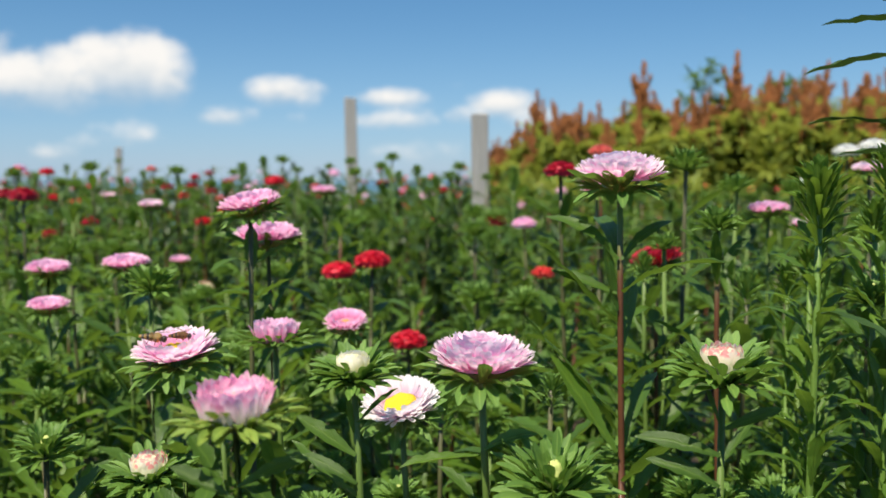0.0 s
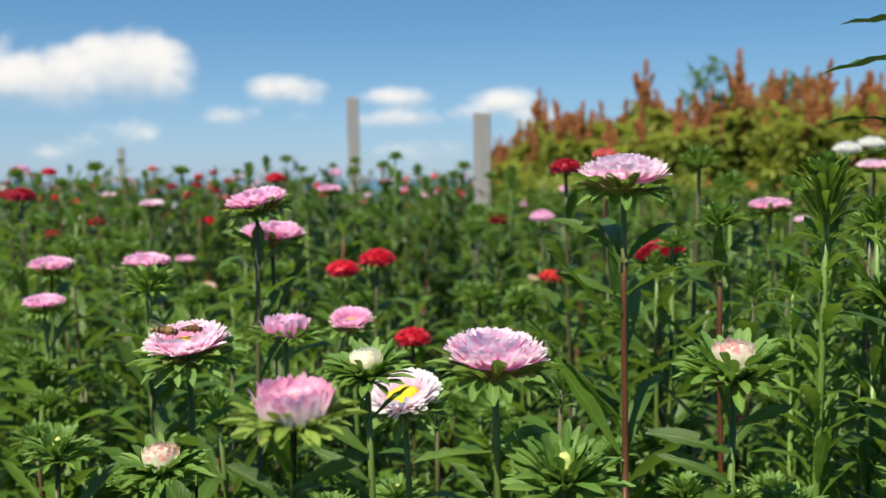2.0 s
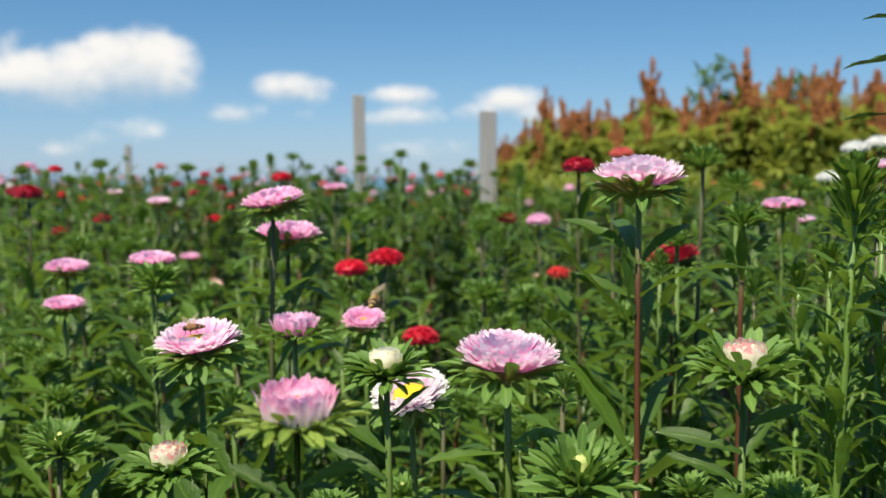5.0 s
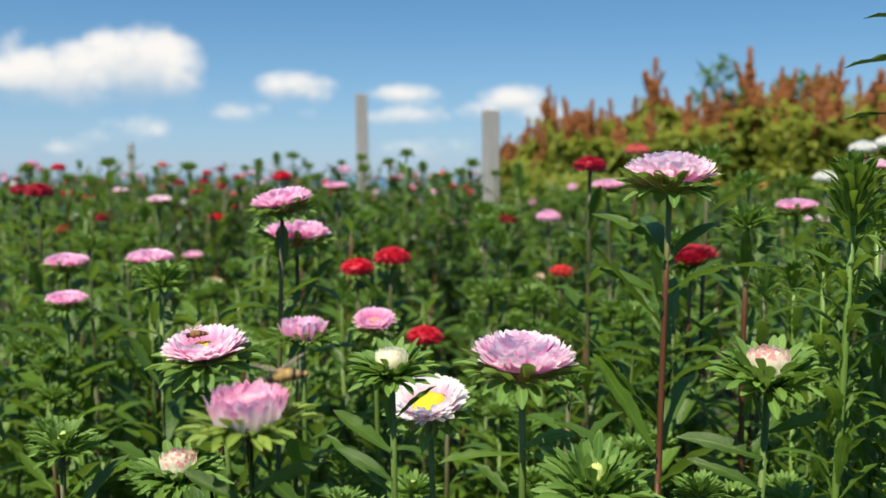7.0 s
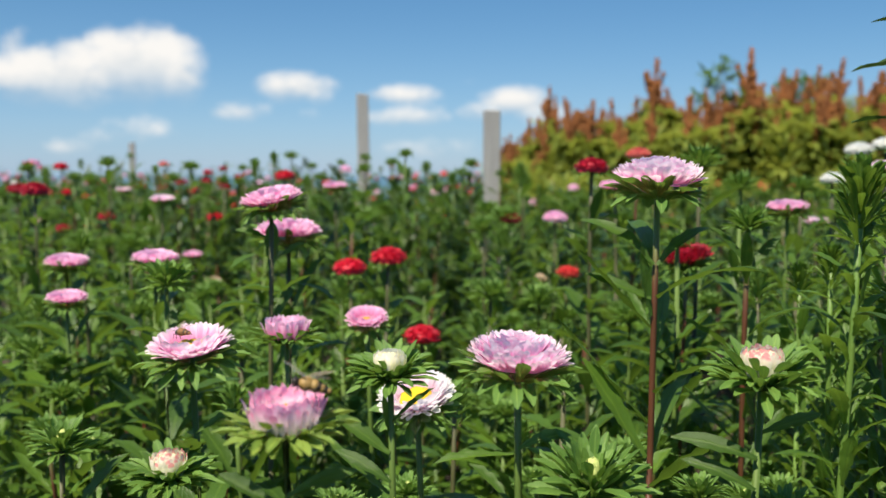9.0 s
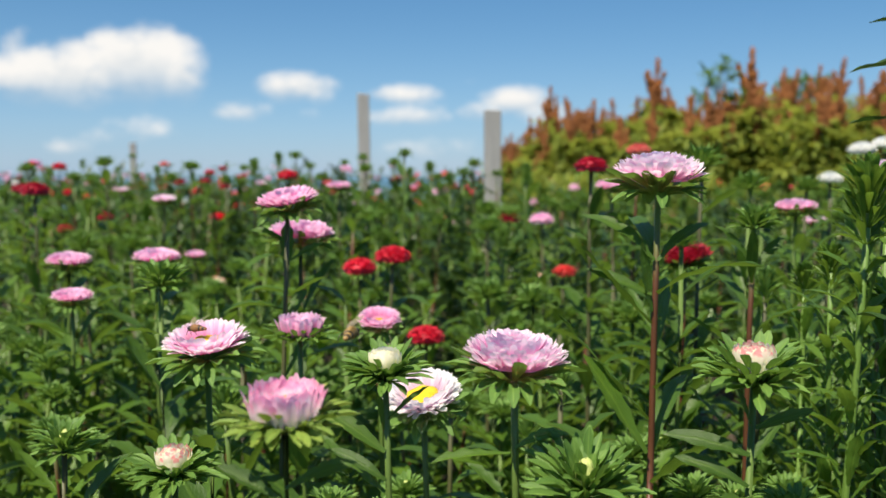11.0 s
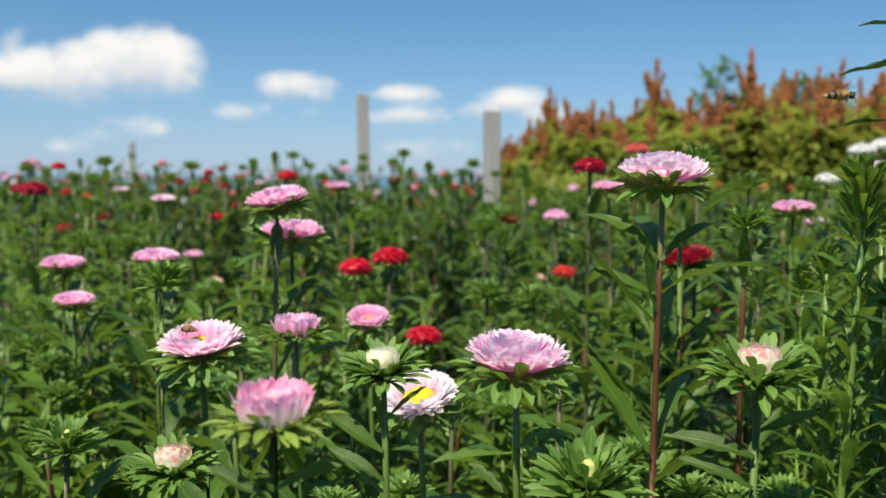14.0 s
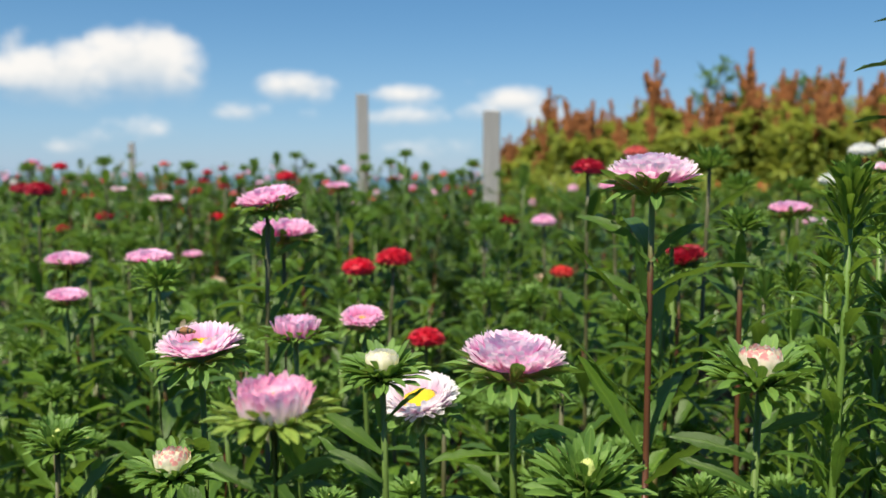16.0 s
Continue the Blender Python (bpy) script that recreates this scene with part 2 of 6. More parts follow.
# ---- mesh pieces: vertices, faces, (along, across) for every vertex ----
def strip(stations):
    """A blade of three vertices a station: (y, half width, z of the middle, z of the edges, along)."""
    v, f, uv = [], [], []
    for y, w, zm, ze, s in stations:
        v += [(-w, y, ze), (0, y, zm), (w, y, ze)]
        uv += [(s, 0.0), (s, 0.5), (s, 1.0)]
    for i in range(len(stations) - 1):
        a = 3 * i
        f += [(a, a + 1, a + 4, a + 3), (a + 1, a + 2, a + 5, a + 4)]
    return np.array(v, float), f, uv


def blade(n, profile, droop, fold, teeth=0.0, wave=0.0, seed=0):
    """A leaf or petal of unit length along +y; profile(s) gives its half width."""
    rng = random.Random(seed)
    st = []
    for i in range(n):
        s = i / (n - 1)
        w = max(profile(s), 0.002) * (1 - teeth * (i % 2) * (0.1 < s < 0.97))
        z = -droop * s * s
        st.append((s * (1 - 0.3 * abs(droop) * s), w, z + wave * rng.uniform(-1, 1), z + fold * w + wave * rng.uniform(-1, 1), s))
    return strip(st)


def spat(s):
    return (0.03 + 0.125 * math.sin(math.pi * min(s, 1) ** 1.5) ** 0.9) * (1 if s < 0.999 else 0.02)


def spoon(s):
    return 0.04 + 0.11 * (s / 0.7) ** 1.2 if s < 0.7 else 0.15 * math.sqrt(max(0.03, 1 - ((s - 0.7) / 0.31) ** 2))


def lance(s):
    return 0.025 + 0.07 * math.sin(math.pi * s ** 1.2) if s < 0.999 else 0.004


def strap(s):
    return 0.065 + 0.10 * math.sin(math.pi * 0.5 * min(1, s * 1.2)) if s < 0.8 else 0.165 * math.sqrt(max(0.06, 1 - ((s - 0.8) / 0.205) ** 2))


LEAF_SHAPES = [blade(11, spat, d, f, 0.22, 0.012, k) for k, (d, f) in enumerate(((.12, .5), (.28, .35), (.42, .6), (.02, .3), (.55, .25), (-.10, .5)))]
LANCE_SHAPES = [blade(10, lance, d, f, 0.10, 0.016, k) for k, (d, f) in enumerate(((.10, .5), (.30, .4), (.50, .5), (-.05, .3)))]
BRACT_SHAPES = [blade(8, spoon, d, f, 0.0, 0.01, k) for k, (d, f) in enumerate(((.10, .5), (.30, .4), (.62, .5), (-.12, .3)))]
PETAL_SHAPES = [blade(8, strap, d, f, 0.0, 0.012, k) for k, (d, f) in enumerate(((.05, .22), (.22, .2), (-.20, .25), (-.35, .3), (.12, .4)))]
MID_LEAF = [blade(5, spat, d, f, 0.12, 0.012, k) for k, (d, f) in enumerate(((.12, .5), (.28, .35), (.42, .6), (.02, .3), (.55, .25), (-.10, .5)))]
MID_BRACT = [blade(4, spoon, d, f, 0.0, 0.01, k) for k, (d, f) in enumerate(((.10, .5), (.30, .4), (.62, .5), (-.12, .3)))]
FAR_LEAF = [blade(3, lambda s: 0.02 + 0.13 * math.sin(math.pi * (0.1 + 0.85 * s)), d, .4) for d in (.1, .35)]


def mesh_of(name, pieces, mats, smooth=True):
    """One mesh out of pieces: (shape, matrix, material index)."""
    vs, fs, uvs, mi, off = [], [], [], [], 0
    for (v, f, uv), m, k in pieces:
        a = np.array(m)
        vs.append(v @ a[:3, :3].T + a[:3, 3])
        fs += [tuple(i + off for i in q) for q in f]
        mi += [k] * len(f)
        uvs += list(uv)
        off += len(v)
    me = bpy.data.meshes.new(name)
    me.from_pydata(np.concatenate(vs).tolist(), [], fs)
    lay = me.uv_layers.new(name="UVMap")
    idx = np.empty(len(me.loops), dtype=np.int32)
    me.loops.foreach_get("vertex_index", idx)
    lay.data.foreach_set("uv", np.array(uvs, dtype=np.float32)[idx].ravel())
    me.polygons.foreach_set("material_index", np.array(mi, dtype=np.int32))
    me.polygons.foreach_set("use_smooth", np.full(len(fs), smooth))
    for m in mats:
        me.materials.append(m)
    me.update()
    return me


def tube(points, radii, sides=6):
    """A round stem through points."""
    v, f, uv = [], [], []
    n = len(points)
    for i, (p, r) in enumerate(zip(points, radii)):
        d = Vector(points[min(i + 1, n - 1)]) - Vector(points[max(i - 1, 0)])
        q = d.to_track_quat("Z", "Y")
        for k in range(sides):
            a = 2 * math.pi * k / sides
            c = Vector(p) + q @ Vector((r * math.cos(a), r * math.sin(a), 0))
            v.append(tuple(c))
            uv.append((i / (n - 1), k / sides))
    for i in range(n - 1):
        for k in range(sides):
            a, b = i * sides + k, i * sides + (k + 1) % sides
            f.append((a, b, b + sides, a + sides))
    f.append(tuple(range(sides))[::-1])
    f.append(tuple(range((n - 1) * sides, n * sides)))
    return np.array(v), f, uv


def dome(rx, rz, rings=5, sides=12, bump=0.0, seed=0, low=-0.4):
    """A rounded cushion, pole up, with an uneven skin."""
    rng = random.Random(seed)
    v, f, uv = [(0, 0, rz)], [], [(0.5, 0.5)]
    for i in range(1, rings + 1):
        e = math.pi / 2 - (math.pi / 2 - low) * i / rings
        for k in range(sides):
            a = 2 * math.pi * (k + 0.5 * (i % 2)) / sides
            g = 1 + rng.uniform(-bump, bump)
            v.append((rx * math.cos(e) * math.cos(a) * g, rx * math.cos(e) * math.sin(a) * g, rz * math.sin(e) * g))
            uv.append((i / rings, k / sides))
    for k in range(sides):
        f.append((0, 1 + k, 1 + (k + 1) % sides))
    for i in range(rings - 1):
        for k in range(sides):
            a, b = 1 + i * sides + k, 1 + i * sides + (k + 1) % sides
            f.append((a, a + sides, b + sides, b))
    return np.array(v, float), f, uv


I4 = Matrix.Identity(4)


def put(proto, used, m):
    """The first time the thing itself, then copies of it, at the pose m (which may scale)."""
    if proto in used:
        return copy_thing(proto, m @ Matrix.Diagonal([1 / c for c in proto.scale]).to_4x4())
    used.add(proto)
    proto.matrix_basis = m
    return proto


def out_from(azimuth, elevation, radius, height, length, width=None, roll=0.0):
    """The pose of a blade that starts at a radius and points outward and up."""
    w = length if width is None else width
    return (Matrix.Rotation(azimuth, 4, "Z") @ Matrix.Translation((0, radius, height)) @ Matrix.Rotation(elevation, 4, "X")
            @ Matrix.Rotation(roll, 4, "Y") @ Matrix.Diagonal((w, length, length, 1)))


def head_pieces(kind, R, seed):
    """Petals and bracts of a flower head of radius R: lists of (shape list name, index, matrix)."""
    rng = random.Random(seed)
    pet, bra = [], []

    def ring(store, n, el, r0, z0, length, shapes, jit=0.12, width=None, phase=None, rough=0.05, tip=7):
        ph = rng.random() * 7 if phase is None else phase
        for k in range(n):
            a = ph + 2 * math.pi * k / n + rng.uniform(-jit, jit)
            L = length * rng.uniform(1 - rough * 1.2, 1 + rough)
            store.append((rng.choice(shapes), out_from(a, radians(el + rng.uniform(-tip, tip)), r0, z0, L, (width or length) * rng.uniform(.9, 1.1), rng.uniform(-.25, .25))))

    if kind in ("dome", "disc"):          # full, double flower; a disc is flatter
        f = 1.0 if kind == "dome" else 0.80
        for n, el, r0, z0, L, sh in ((44, 24, .60, -.04, .42, (2, 0)), (44, 31, .60, .01, .42, (2, 2, 0)), (42, 39, .57, .05, .41, (2, 0)), (40, 48, .52, .09, .40, (2, 0)),
                                     (36, 57, .45, .12, .39, (2, 0, 4)), (32, 64, .37, .15, .38, (2, 0, 4)), (28, 66, .28, .20, .34, (0, 1)), (22, 64, .19, .25, .31, (0, 1)),
                                     (16, 66, .10, .30, .27, (0, 1)), (8, 76, .03, .33, .24, (0, 1))):
            ring(pet, n, el * f, r0 * R, z0 * R * f, L * R, sh, width=.46 * R, jit=.07, rough=.09, tip=5)
    elif kind == "pompon":      # dense button, seen from farther off
        for n, el, r0, z0, L in ((36, 2, .48, .0, .54), (36, 14, .48, .06, .50), (32, 27, .44, .14, .46), (26, 42, .36, .21, .42),
                                 (18, 60, .24, .27, .38), (10, 80, .08, .31, .34)):
            ring(pet, n, el, r0 * R, z0 * R, L * R, (2, 2, 0), width=.80 * R)
    elif kind == "daisy":       # open eye
        for n, el, r0, z0, L in ((44, 18, .50, -.03, .50), (44, 27, .48, .01, .50), (42, 37, .46, .04, .47), (38, 47, .44, .06, .42)):
            ring(pet, n, el, r0 * R, z0 * R, L * R, (0, 2, 2), width=.46 * R, jit=.05, rough=.05, tip=4)
    elif kind == "cup":         # half open
        for n, el, r0, z0, L in ((30, 74, .70, -.14, .66), (30, 79, .68, -.11, .68), (30, 82, .62, -.06, .62), (26, 84, .52, -.02, .54), (18, 84, .40, .02, .46), (13, 78, .24, .08, .38)):
            ring(pet, n, el, r0 * R, z0 * R, L * R, (0, 0, 2), width=.54 * R, rough=.08, jit=.07, tip=4)
    elif kind == "bud":         # tuft just showing
        for n, el, r0, z0, L in ((26, 74, .32, .0, .38), (26, 78, .30, .03, .38), (20, 80, .22, .06, .36), (12, 84, .11, .07, .36)):
            ring(pet, n, el, r0 * R, z0 * R, L * R, (2, 2, 3), width=.34 * R, tip=4)
    if kind in ("dome", "daisy", "disc"):
        ring(bra, 17, 18, .10 * R, -.34 * R, 1.16 * R, (0, 3, 0), width=.9 * R, rough=.12)
        ring(bra, 20, 26, .22 * R, -.36 * R, .86 * R, (2, 1, 2), width=.75 * R, rough=.10)
    elif kind == "pompon":
        ring(bra, 14, -6, .12 * R, -.06 * R, 1.0 * R, (0, 1), width=.85 * R)
    elif kind == "cup":
        ring(bra, 22, 14, .2 * R, -.34 * R, 1.28 * R, (0, 0, 3), width=.80 * R, rough=.14)
        ring(bra, 22, 22, .24 * R, -.28 * R, 1.10 * R, (0, 1, 3), width=.74 * R, rough=.14)
        ring(bra, 20, 38, .36 * R, -.24 * R, .78 * R, (0, 1, 2), width=.70 * R, rough=.12)
        ring(bra, 20, 60, .62 * R, -.26 * R, .40 * R, (1, 2), width=.74 * R, rough=.12)
    elif kind == "bud":
        for n, el, r0, z0, L in ((20, 21, .08, -.30, .98), (21, 28, .09, -.25, .97), (20, 34, .10, -.17, .90), (19, 46, .13, -.12, .74), (17, 54, .24, -.14, .32)):
            ring(bra, n, el, r0 * R, z0 * R, L * R, (0, 0, 3, 1), width=.60 * R, rough=.13)
    elif kind == "rosette":
        for n, el, r0, z0, L in ((17, 20, .07, -.36, 1.02), (19, 33, .07, -.28, 1.04), (19, 46, .08, -.20, .98), (16, 58, .09, -.12, .82), (12, 69, .10, -.06, .60), (8, 80, .09, .0, .42)):
            ring(bra, n, el, r0 * R, z0 * R, L * R, (0, 1, 3), width=.54 * R, rough=.13)
    elif kind == "spire":       # closed leafy shoot tip
        for n, el, r0, z0, L in ((9, 38, .06, -.95, .85), (11, 46, .06, -.6, .95), (13, 54, .07, -.3, .98), (15, 62, .08, -.05, .92), (13, 71, .07, .12, .82), (10, 80, .05, .22, .72)):
            ring(bra, n, el, r0 * R, z0 * R, L * R, (0, 1, 3), width=.56 * R, rough=.10)
    return pet, bra


def bud_core(kind, R, seed):
    if kind == "bud":
        v, f, uv = dome(.32 * R, .38 * R, 6, 14, 0.10, seed, -.02)
        return v, f, [(.4, b) for a, b in uv]
    if kind == "pompon":
        return dome(.86 * R, .58 * R, 7, 18, 0.04, seed, -.3)
    r = {"disc": .14, "dome": .14, "pompon": .14, "daisy": .42, "cup": .46, "bud": .25, "rosette": .15, "spire": .08}[kind]
    h = {"disc": .36, "dome": .42, "pompon": .6, "daisy": .20, "cup": .44, "bud": .44, "rosette": .38, "spire": .25}[kind]
    return dome(r * R, h * R, 6, 14, 0.14, seed, 0.0)


def cushion(kind, R, seed):
    """The packed inner florets that close the gaps between petals."""
    r, h = {"dome": (.58, .38), "disc": (.60, .20), "daisy": (.50, .10), "cup": (.60, .30)}[kind]
    v, f, uv = dome(r * R, h * R, 7, 20, 0.06, seed, -.2)
    return (v, f, [(.35, b) for a, b in uv]), I4, 0


def shared(name, shapes, mat):
    return [mesh_of(name, [(s, I4, 0)], [mat]) for s in shapes]


_cache = {}


def shapes_in(name, mat):
    key = (name, mat.name)
    if key not in _cache:
        table = {"leaf": LEAF_SHAPES, "lance": LANCE_SHAPES, "bract": BRACT_SHAPES, "petal": PETAL_SHAPES}
        _cache[key] = shared(name, table[name], mat)
    return _cache[key]


def part(name, me, parent, m=None, label=""):
    ob = new(name, me)
    ob.parent = parent
    if m is not None:
        ob.matrix_basis = m
    return tagged(ob, label) if label else ob


def stem_line(h, bend, rng, n=9):
    ph, ax = rng.random() * 6.28, rng.random() * 6.28
    pts = []
    for i in range(n):
        s = i / (n - 1)
        o = bend * math.sin(math.pi * s) * math.sin(ph + 3 * s)
        pts.append((o * math.cos(ax), o * math.sin(ax), h * s))
    return pts


def at_height(pts, z):
    h = pts[-1][2]
    k = min(max(z / h * (len(pts) - 1), 0), len(pts) - 1.001)
    i, f = int(k), k - int(k)
    a, b = Vector(pts[i]), Vector(pts[i + 1])
    return a.lerp(b, f)


def leaf_poses(h, n, rng, low=0.12, high=0.95, size=(0.085, 0.045), spread=(18, 62)):
    """Leaves spiral up the stem: (height, azimuth, elevation, length)."""
    out, a = [], rng.random() * 6.28
    for i in range(n):
        s = low + (high - low) * (i + rng.uniform(-.3, .3)) / n
        a += 2.4 + rng.uniform(-.3, .3)
        L = (size[0] + (size[1] - size[0]) * s) * rng.uniform(.8, 1.2)
        out.append((h * s, a, radians(rng.uniform(*spread)), L))
    return out


blooms = []


def aster(x, y, h, kind, width, petal, label, seed, core=YELLOW, stem=STEM, leaf=LEAF, bract=BRACT, leaves=16, tilt=(0, 0), r=0.0023,
          size=(0.085, 0.045), split=True, group="asters in the bed", bend=0.008, leaf_set="leaf", spread=(18, 62), low=0.12, eye=1.0):
    """A China aster: stem, leaves up the stem, and one head with its bracts, petals and eye."""
    rng = random.Random(seed)
    if x or y:
        blooms.append((x, y, h))
    root = new("aster_plant")
    root.matrix_basis = pose(x, y, 0)
    tagged(root, label, "aster", group)
    pts = stem_line(h, bend, rng)
    part("stem", mesh_of("stem", [(tube(pts, [r * (1.25 - .45 * i / 8) for i in range(9)]), I4, 0)], [stem]), root)
    poses = leaf_poses(h, leaves, rng, size=size, spread=spread, low=low)
    top = Matrix.Translation((0, 0, h)) @ Matrix.Rotation(radians(tilt[0]), 4, "X") @ Matrix.Rotation(radians(tilt[1]), 4, "Y")
    R = width / 2
    pet, bra = head_pieces(kind, R, seed)
    core_shape = bud_core(kind, R * eye, seed)
    if split:
        for z, a, e, L in poses:
            k = rng.randrange(len(LEAF_SHAPES if leaf_set == "leaf" else LANCE_SHAPES))
            part("leaf", shapes_in(leaf_set, leaf)[k], root, Matrix.Translation(at_height(pts, z)) @ out_from(a, e, r, 0, L, L * rng.uniform(.75, 1.1)))
        head = part("flower_head", mesh_of("eye", [(core_shape, I4, 0)], [petal if kind in ("pompon", "bud") else core]), root, top)
        if kind in ("dome", "disc", "daisy", "cup"):
            part("inner_floret_cushion", mesh_of("cushion", [cushion(kind, R, seed)], [petal]), head)
        if split == "leaves":
            part("ruff", mesh_of("ruff", [(BRACT_SHAPES[k], m, 0) for k, m in bra], [bract]), head)
            if pet:
                part("corolla", mesh_of("corolla", [(PETAL_SHAPES[k], m, 0) for k, m in pet], [petal]), head)
            return root
        for k, m in pet:
            part("petal", shapes_in("petal", petal)[k], head, m)
        for k, m in bra:
            part("bract", shapes_in("bract", bract)[k], head, m)
    else:
        table = MID_LEAF if leaf_set == "leaf" else LANCE_SHAPES
        ps = [(table[rng.randrange(len(table))], Matrix.Translation(at_height(pts, z)) @ out_from(a, e, r, 0, L, L * rng.uniform(.75, 1.1)), 0) for z, a, e, L in poses]
        tagged(part("foliage", mesh_of("foliage", ps, [leaf]), root), kind="stuff")
        head = part("flower_head", mesh_of("eye", [(core_shape, I4, 0)], [petal if kind in ("pompon", "bud") else core]), root, top)
        if kind in ("dome", "disc", "daisy", "cup"):
            part("inner_floret_cushion", mesh_of("cushion", [cushion(kind, R, seed)], [petal]), head)
        if pet:
            part("corolla", mesh_of("corolla", [(PETAL_SHAPES[k], m, 0) for k, m in pet], [petal]), head)
        part("ruff", mesh_of("ruff", [(MID_BRACT[k], m, 0) for k, m in bra], [bract]), head)
    return root


# ---- the ground, the sea ----
def make_ground():
    bm = bmesh.new()
    ys = [-6, -2, 0, 1, 2, 3, 4, 5, 6, 7, 8, 9, 10, 12, 15, 20, 30, 60, 120, 300, 900, 4000]
    xs = [-4000, -900, -200, -60, -20, -8, -5, -3, -2, -1, 0, 1, 2, 3, 5, 8, 20, 60, 200, 900, 4000]
    rows = []
    for yy in ys:
        row = []
        for xx in xs:
            drop = 0.0 if yy < 10.5 else -0.16 * (yy - 10.5)
            drop = max(drop, -70)
            bump = 0.03 * noise.noise((xx * 1.7, yy * 1.7, 0)) if abs(xx) < 10 and yy < 13 else 0
            row.append(bm.verts.new((xx, yy, drop + bump - 0.015)))
        rows.append(row)
    for i in range(len(ys) - 1):
        for k in range(len(xs) - 1):
            bm.faces.new((rows[i][k], rows[i][k + 1], rows[i + 1][k + 1], rows[i + 1][k]))
    me = bpy.data.meshes.new("ground")
    bm.to_mesh(me)
    me.materials.append(SOIL)
    tagged(new("ground", me), "dark bare soil of the flower field", "ground", kind="structure")
    bm = bmesh.new()
    for c in ((-4500, 330, -52), (4500, 330, -52), (4500, 4600, -52), (-4500, 4600, -52)):
        bm.verts.new(c)
    bm.faces.new(bm.verts)
    me = bpy.data.meshes.new("water")
    bm.to_mesh(me)
    me.materials.append(SEA)
    tagged(new("water", me), "hazy blue sea far below the field", "sea", kind="structure")


make_ground()


# ---- wooden stakes ----
def stake(x, y, h, w, lean):
    bm = bmesh.new()
    bmesh.ops.create_cube(bm, size=1.0)
    bmesh.ops.scale(bm, vec=(w, w * 0.55, h + 0.2), verts=bm.verts)
    bmesh.ops.translate(bm, vec=(0, 0, (h - 0.2) / 2), verts=bm.verts)
    bmesh.ops.subdivide_edges(bm, edges=[e for e in bm.edges if abs((e.verts[0].co - e.verts[1].co).z) > 0.1], cuts=7)
    for v in bm.verts:
        v.co.x += 0.0025 * noise.noise((x, y, v.co.z * 6))
        v.co.y += 0.0025 * noise.noise((y, x, v.co.z * 6))
        if v.co.z > h - 0.001:
            v.co.z += 0.006 * noise.noise((v.co.x * 90, v.co.y * 90, x))
    bmesh.ops.bevel(bm, geom=list(bm.edges), offset=0.0022, segments=1, affect="EDGES")
    me = bpy.data.meshes.new("stake")
    bm.to_mesh(me)
    me.materials.append(WOOD)
    ob = new("stake", me)
    ob.matrix_basis = pose(x, y, 0, 0, lean, 8)
    tagged(ob, "weathered grey wooden stake standing among the flowers", "stake", "stakes in the field")


stake(-0.271, 2.600, 0.869, 0.036, -0.6)
stake(0.102, 2.100, 0.789, 0.040, -1.0)
stake(-2.280, 6.000, 0.815, 0.042, 0.5)

# ---- the asters ----
swaying = []


def breeze(ob):
    """A plant that sways a little on its base."""
    swaying.append((ob, ob.matrix_basis.copy()))


pink_a = aster(0.0256, 0.4320, 0.5521, "dome", 0.058, PINK, "aster with a full pale pink double head", 11, leaves=11, tilt=(-2, 2), spread=(12, 38), size=(.075, .034))
pink_b = aster(0.1129, 0.5100, 0.6419, "dome", .057, PINK, "tall aster on a red-brown stem with a full pink head", 12, stem=STEM_RED, leaves=20, tilt=(-2, 0), leaf_set="lance", size=(.10, .07), spread=(30, 65), low=.35)
pink_c = aster(-0.1528, 0.5000, 0.5458, "daisy", 0.054, PINK, "pale pink aster with an open yellow eye", 13, leaves=10, tilt=(8, -4))
pink_d = aster(-0.0631, 0.3300, 0.5555, "cup", 0.038, PINK_CUP, "half-open pink aster with lime-green bracts", 14, core=ORANGE, eye=.72, bract=BRACT_LIME, leaves=10, tilt=(3, 0))
bud_e = aster(-0.0396, 0.4400, 0.5458, "bud", 0.049, CREAM, "cream aster bud in a ruff of green bracts", 15, core=PALE, leaves=11, tilt=(8, 0), leaf_set="lance", size=(.09, .06))
daisy_f = aster(-0.0249, 0.5000, 0.5140, "daisy", 0.051, PINK_WHITE, "white aster flushed pink with a yellow eye", 16, leaves=9, tilt=(18, -8))
rosette_g = aster(0.0593, 0.4100, 0.5003, "rosette", 0.064, CREAM, "closed green aster head with a pale centre", 17, core=PALE, leaves=10, tilt=(16, 0))
bud_h = aster(0.1493, 0.4450, 0.5459, "bud", 0.064, BLUSH, "blush aster bud in a wide ruff of bracts", 18, core=PALE, leaves=11, tilt=(6, -4), leaf_set="lance", size=(.09, .07))
bud_i = aster(-0.1574, 0.4600, 0.4883, "bud", 0.055, BLUSH, "blush aster bud low in the leaves", 19, core=PALE, leaves=9, tilt=(8, 0))
pink_j = aster(-0.1411, 0.6550, 0.6238, "disc", .050, PINK_DEEP, "pink aster standing above its neighbours", 20, tilt=(4, -10), split="leaves", stem=STEM_DARK, leaves=26, low=.4)
pink_k = aster(-0.1434, 0.7200, 0.5928, "disc", 0.058, PINK_DEEP, "pink aster half hidden by another", 21, split="leaves", stem=STEM_DARK, leaves=24, low=.4)
pink_l = aster(-0.1156, 0.6000, 0.5346, "cup", 0.040, PINK_DEEP, "half-open rose pink aster in green bracts", 22, core=ORANGE, leaves=10, eye=.72)
pink_m = aster(-0.0732, 0.6800, 0.5271, "daisy", 0.038, PINK_DEEP, "rose pink aster with a small orange eye", 23, core=ORANGE, leaves=10, tilt=(16, 0), eye=.62)
